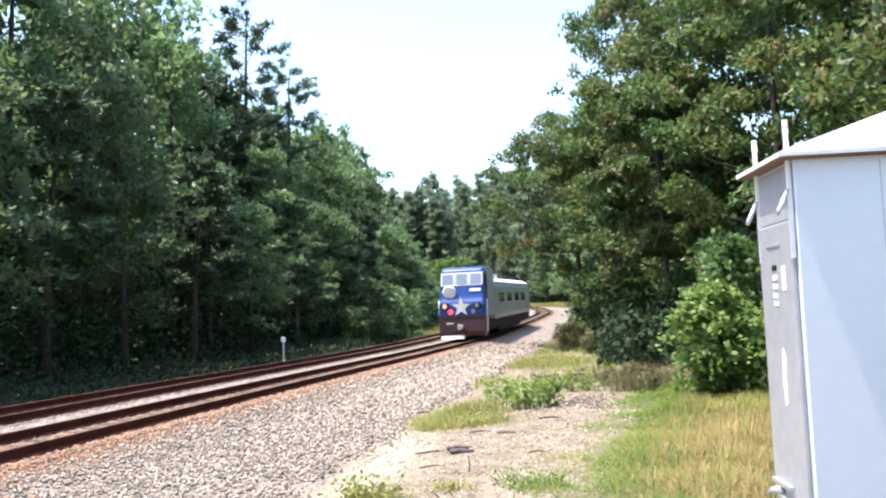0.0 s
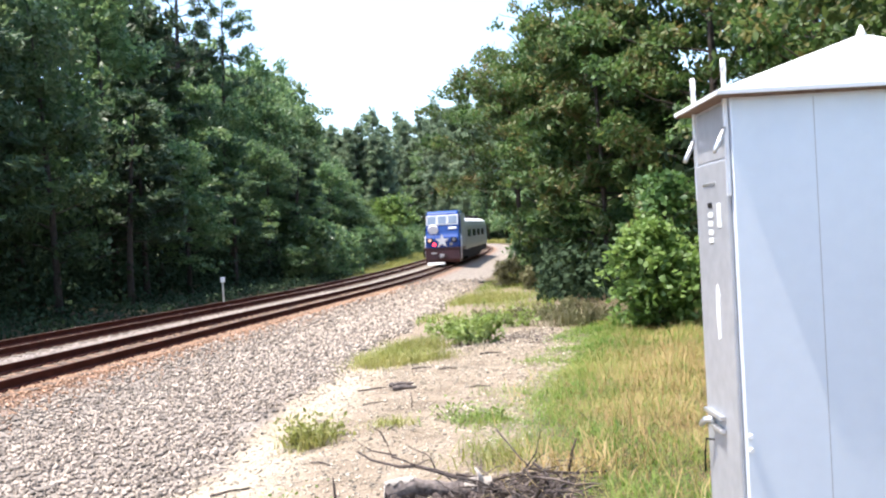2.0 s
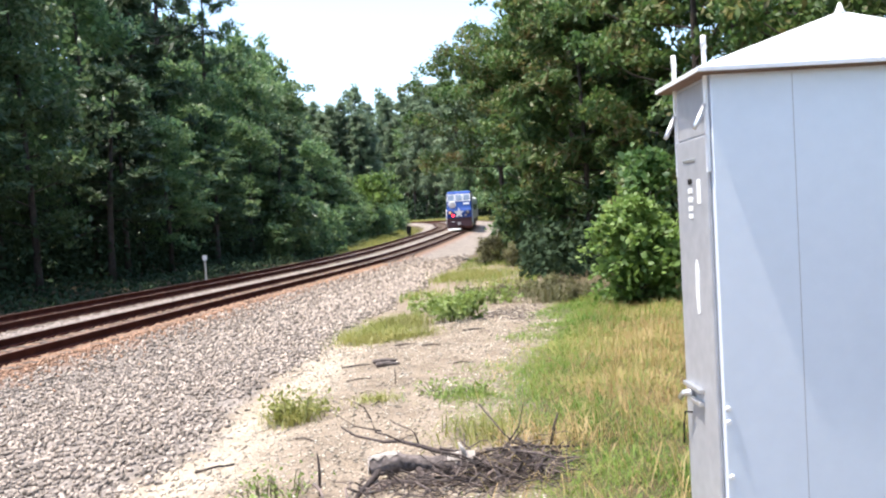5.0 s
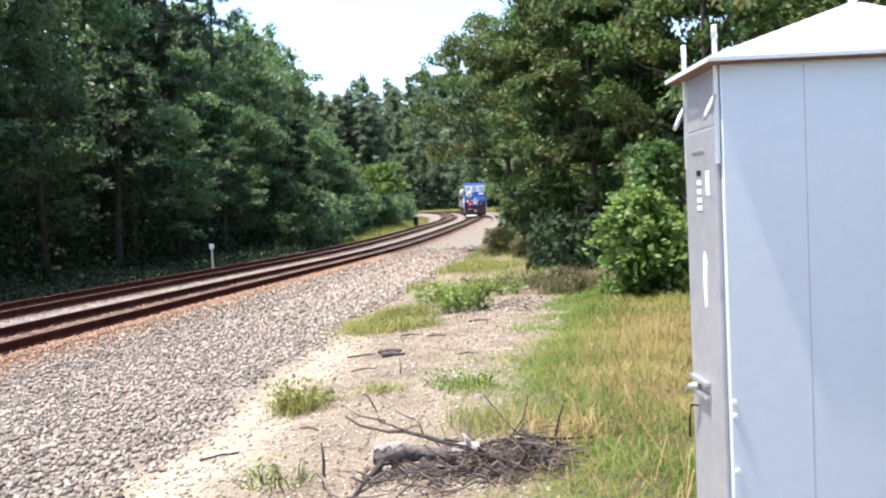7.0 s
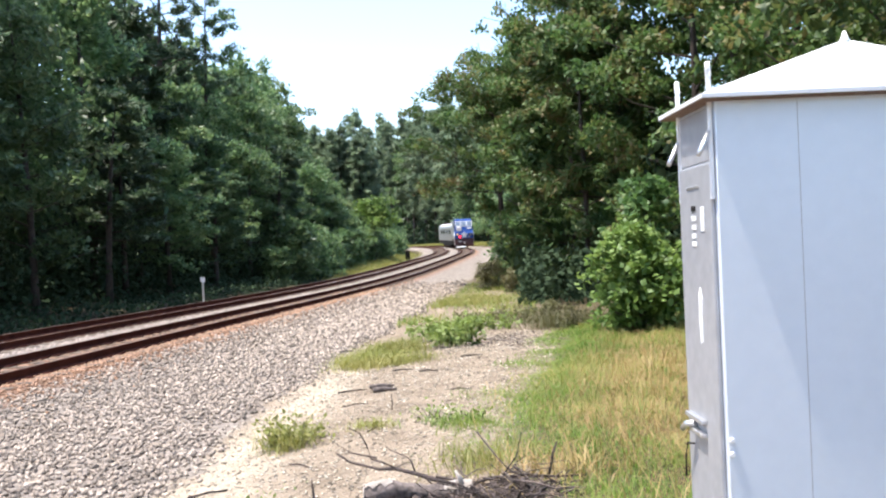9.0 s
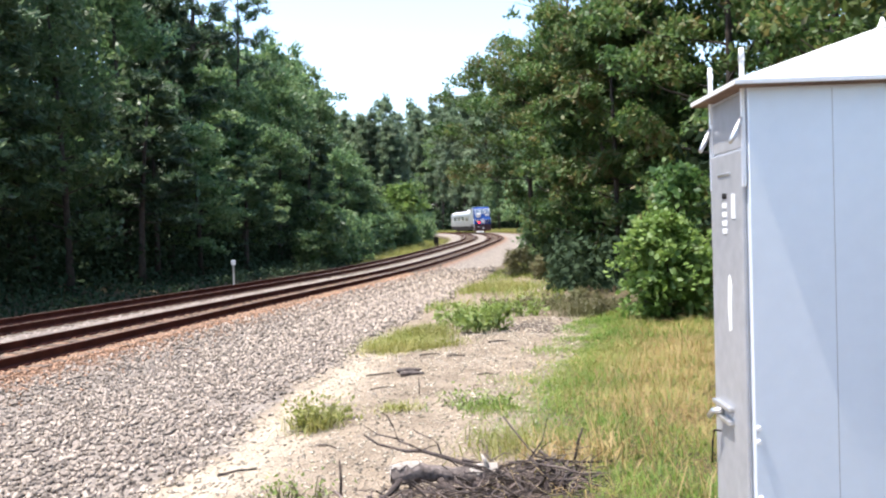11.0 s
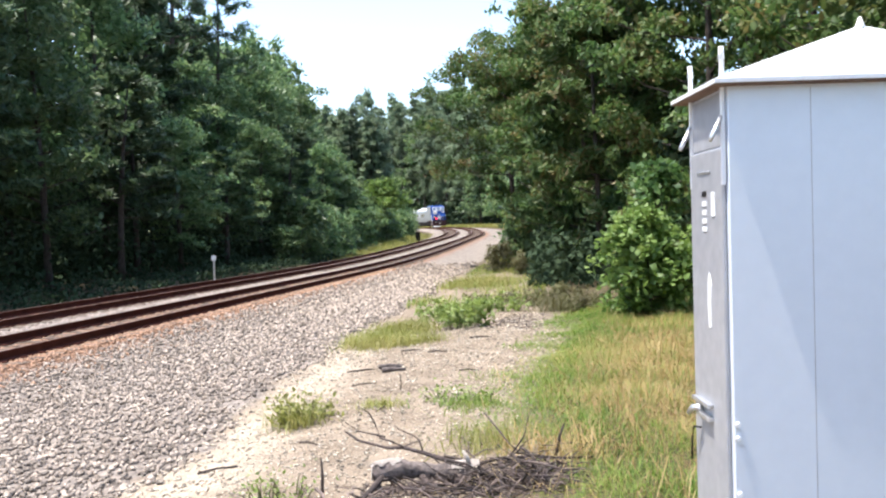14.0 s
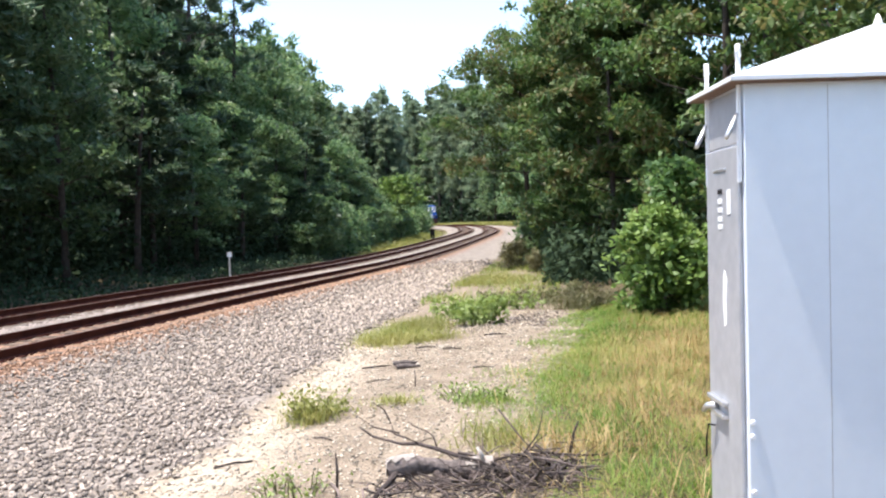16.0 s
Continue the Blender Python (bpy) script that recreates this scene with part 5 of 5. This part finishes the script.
    for y in (3.8, length - 4.2):
        bm = bmesh.new()
        box(bm, -1.18, -0.95, y - 1.7, y + 1.7, 0.42, 0.72, bevel=0.05)
        box(bm, 0.95, 1.18, y - 1.7, y + 1.7, 0.42, 0.72, bevel=0.05)
        box(bm, -1.1, 1.1, y - 0.25, y + 0.25, 0.45, 0.8, bevel=0.04)
        truck = part("truck_frame", bm, M["dark"], root)
        for dy in (-1.25, 1.25):
            bm = bmesh.new()
            for x in (-0.82, 0.68):
                tube(bm, [(x, 0, 0), (x + 0.14, 0, 0)], 0.457, 20)
            tube(bm, [(-0.85, 0, 0), (0.85, 0, 0)], 0.08, 8)
            wheel = part("wheelset", bm, M["rail_side"], truck, at=pose(0, y + dy, 0.457))
            WHEELS.append((wheel, y + dy))
    return root


TRAIN = [(rail_car(), 0.0, 27.5)]
SPEED = 9.4


def motions():
    """The car runs away from the camera along the near track, its wheels turning."""
    for car, start, length in TRAIN:
        rows = []
        for k in range(33):
            t = k * 0.5
            s = 41.0 + SPEED * min(t, 6) + 9.05 * max(0, min(t, 13) - 6) + 9.9 * max(0, t - 13) + start
            a, _ = on_line(s + 0.15 * length)
            b, _ = on_line(s + 0.85 * length)
            d = (b - a).normalized()
            o = a - d * 0.15 * length
            r = Vector((d.y, -d.x, 0)).normalized()
            rows.append((t, Matrix.Translation(o) @ Matrix((r, d, r.cross(d))).transposed().to_4x4()))
        walk(car, rows)
    for wheel, y in WHEELS:
        rows = []
        for k in range(241):
            t = k / 15
            rows.append((t, Matrix.Translation((0, y, 0.457)) @ Matrix.Rotation(-SPEED * t / 0.457, 4, "X")))
        walk(wheel, rows)


# ---- ties, one by one ----
def ties(off, parent):
    bm = bmesh.new()
    box(bm, -1.3, 1.3, -0.115, 0.115, -0.18, 0.0, bevel=0.01)
    first = None
    for k in range(300):
        p, d = on_line(-4 + 0.55 * k, off)
        m = Matrix.Translation(p + Vector((0, 0, -0.178))) @ Matrix.Rotation(math.atan2(d.y, d.x) - math.pi / 2, 4, "Z")
        if first is None:
            first = part("tie", bm, M["tie"], parent, at=m)
        else:
            t = new("tie", first.data)
            t.parent = parent
            t.matrix_basis = m


ties(0.0, NEAR)
ties(FAR_TRACK, FAR)

motions()
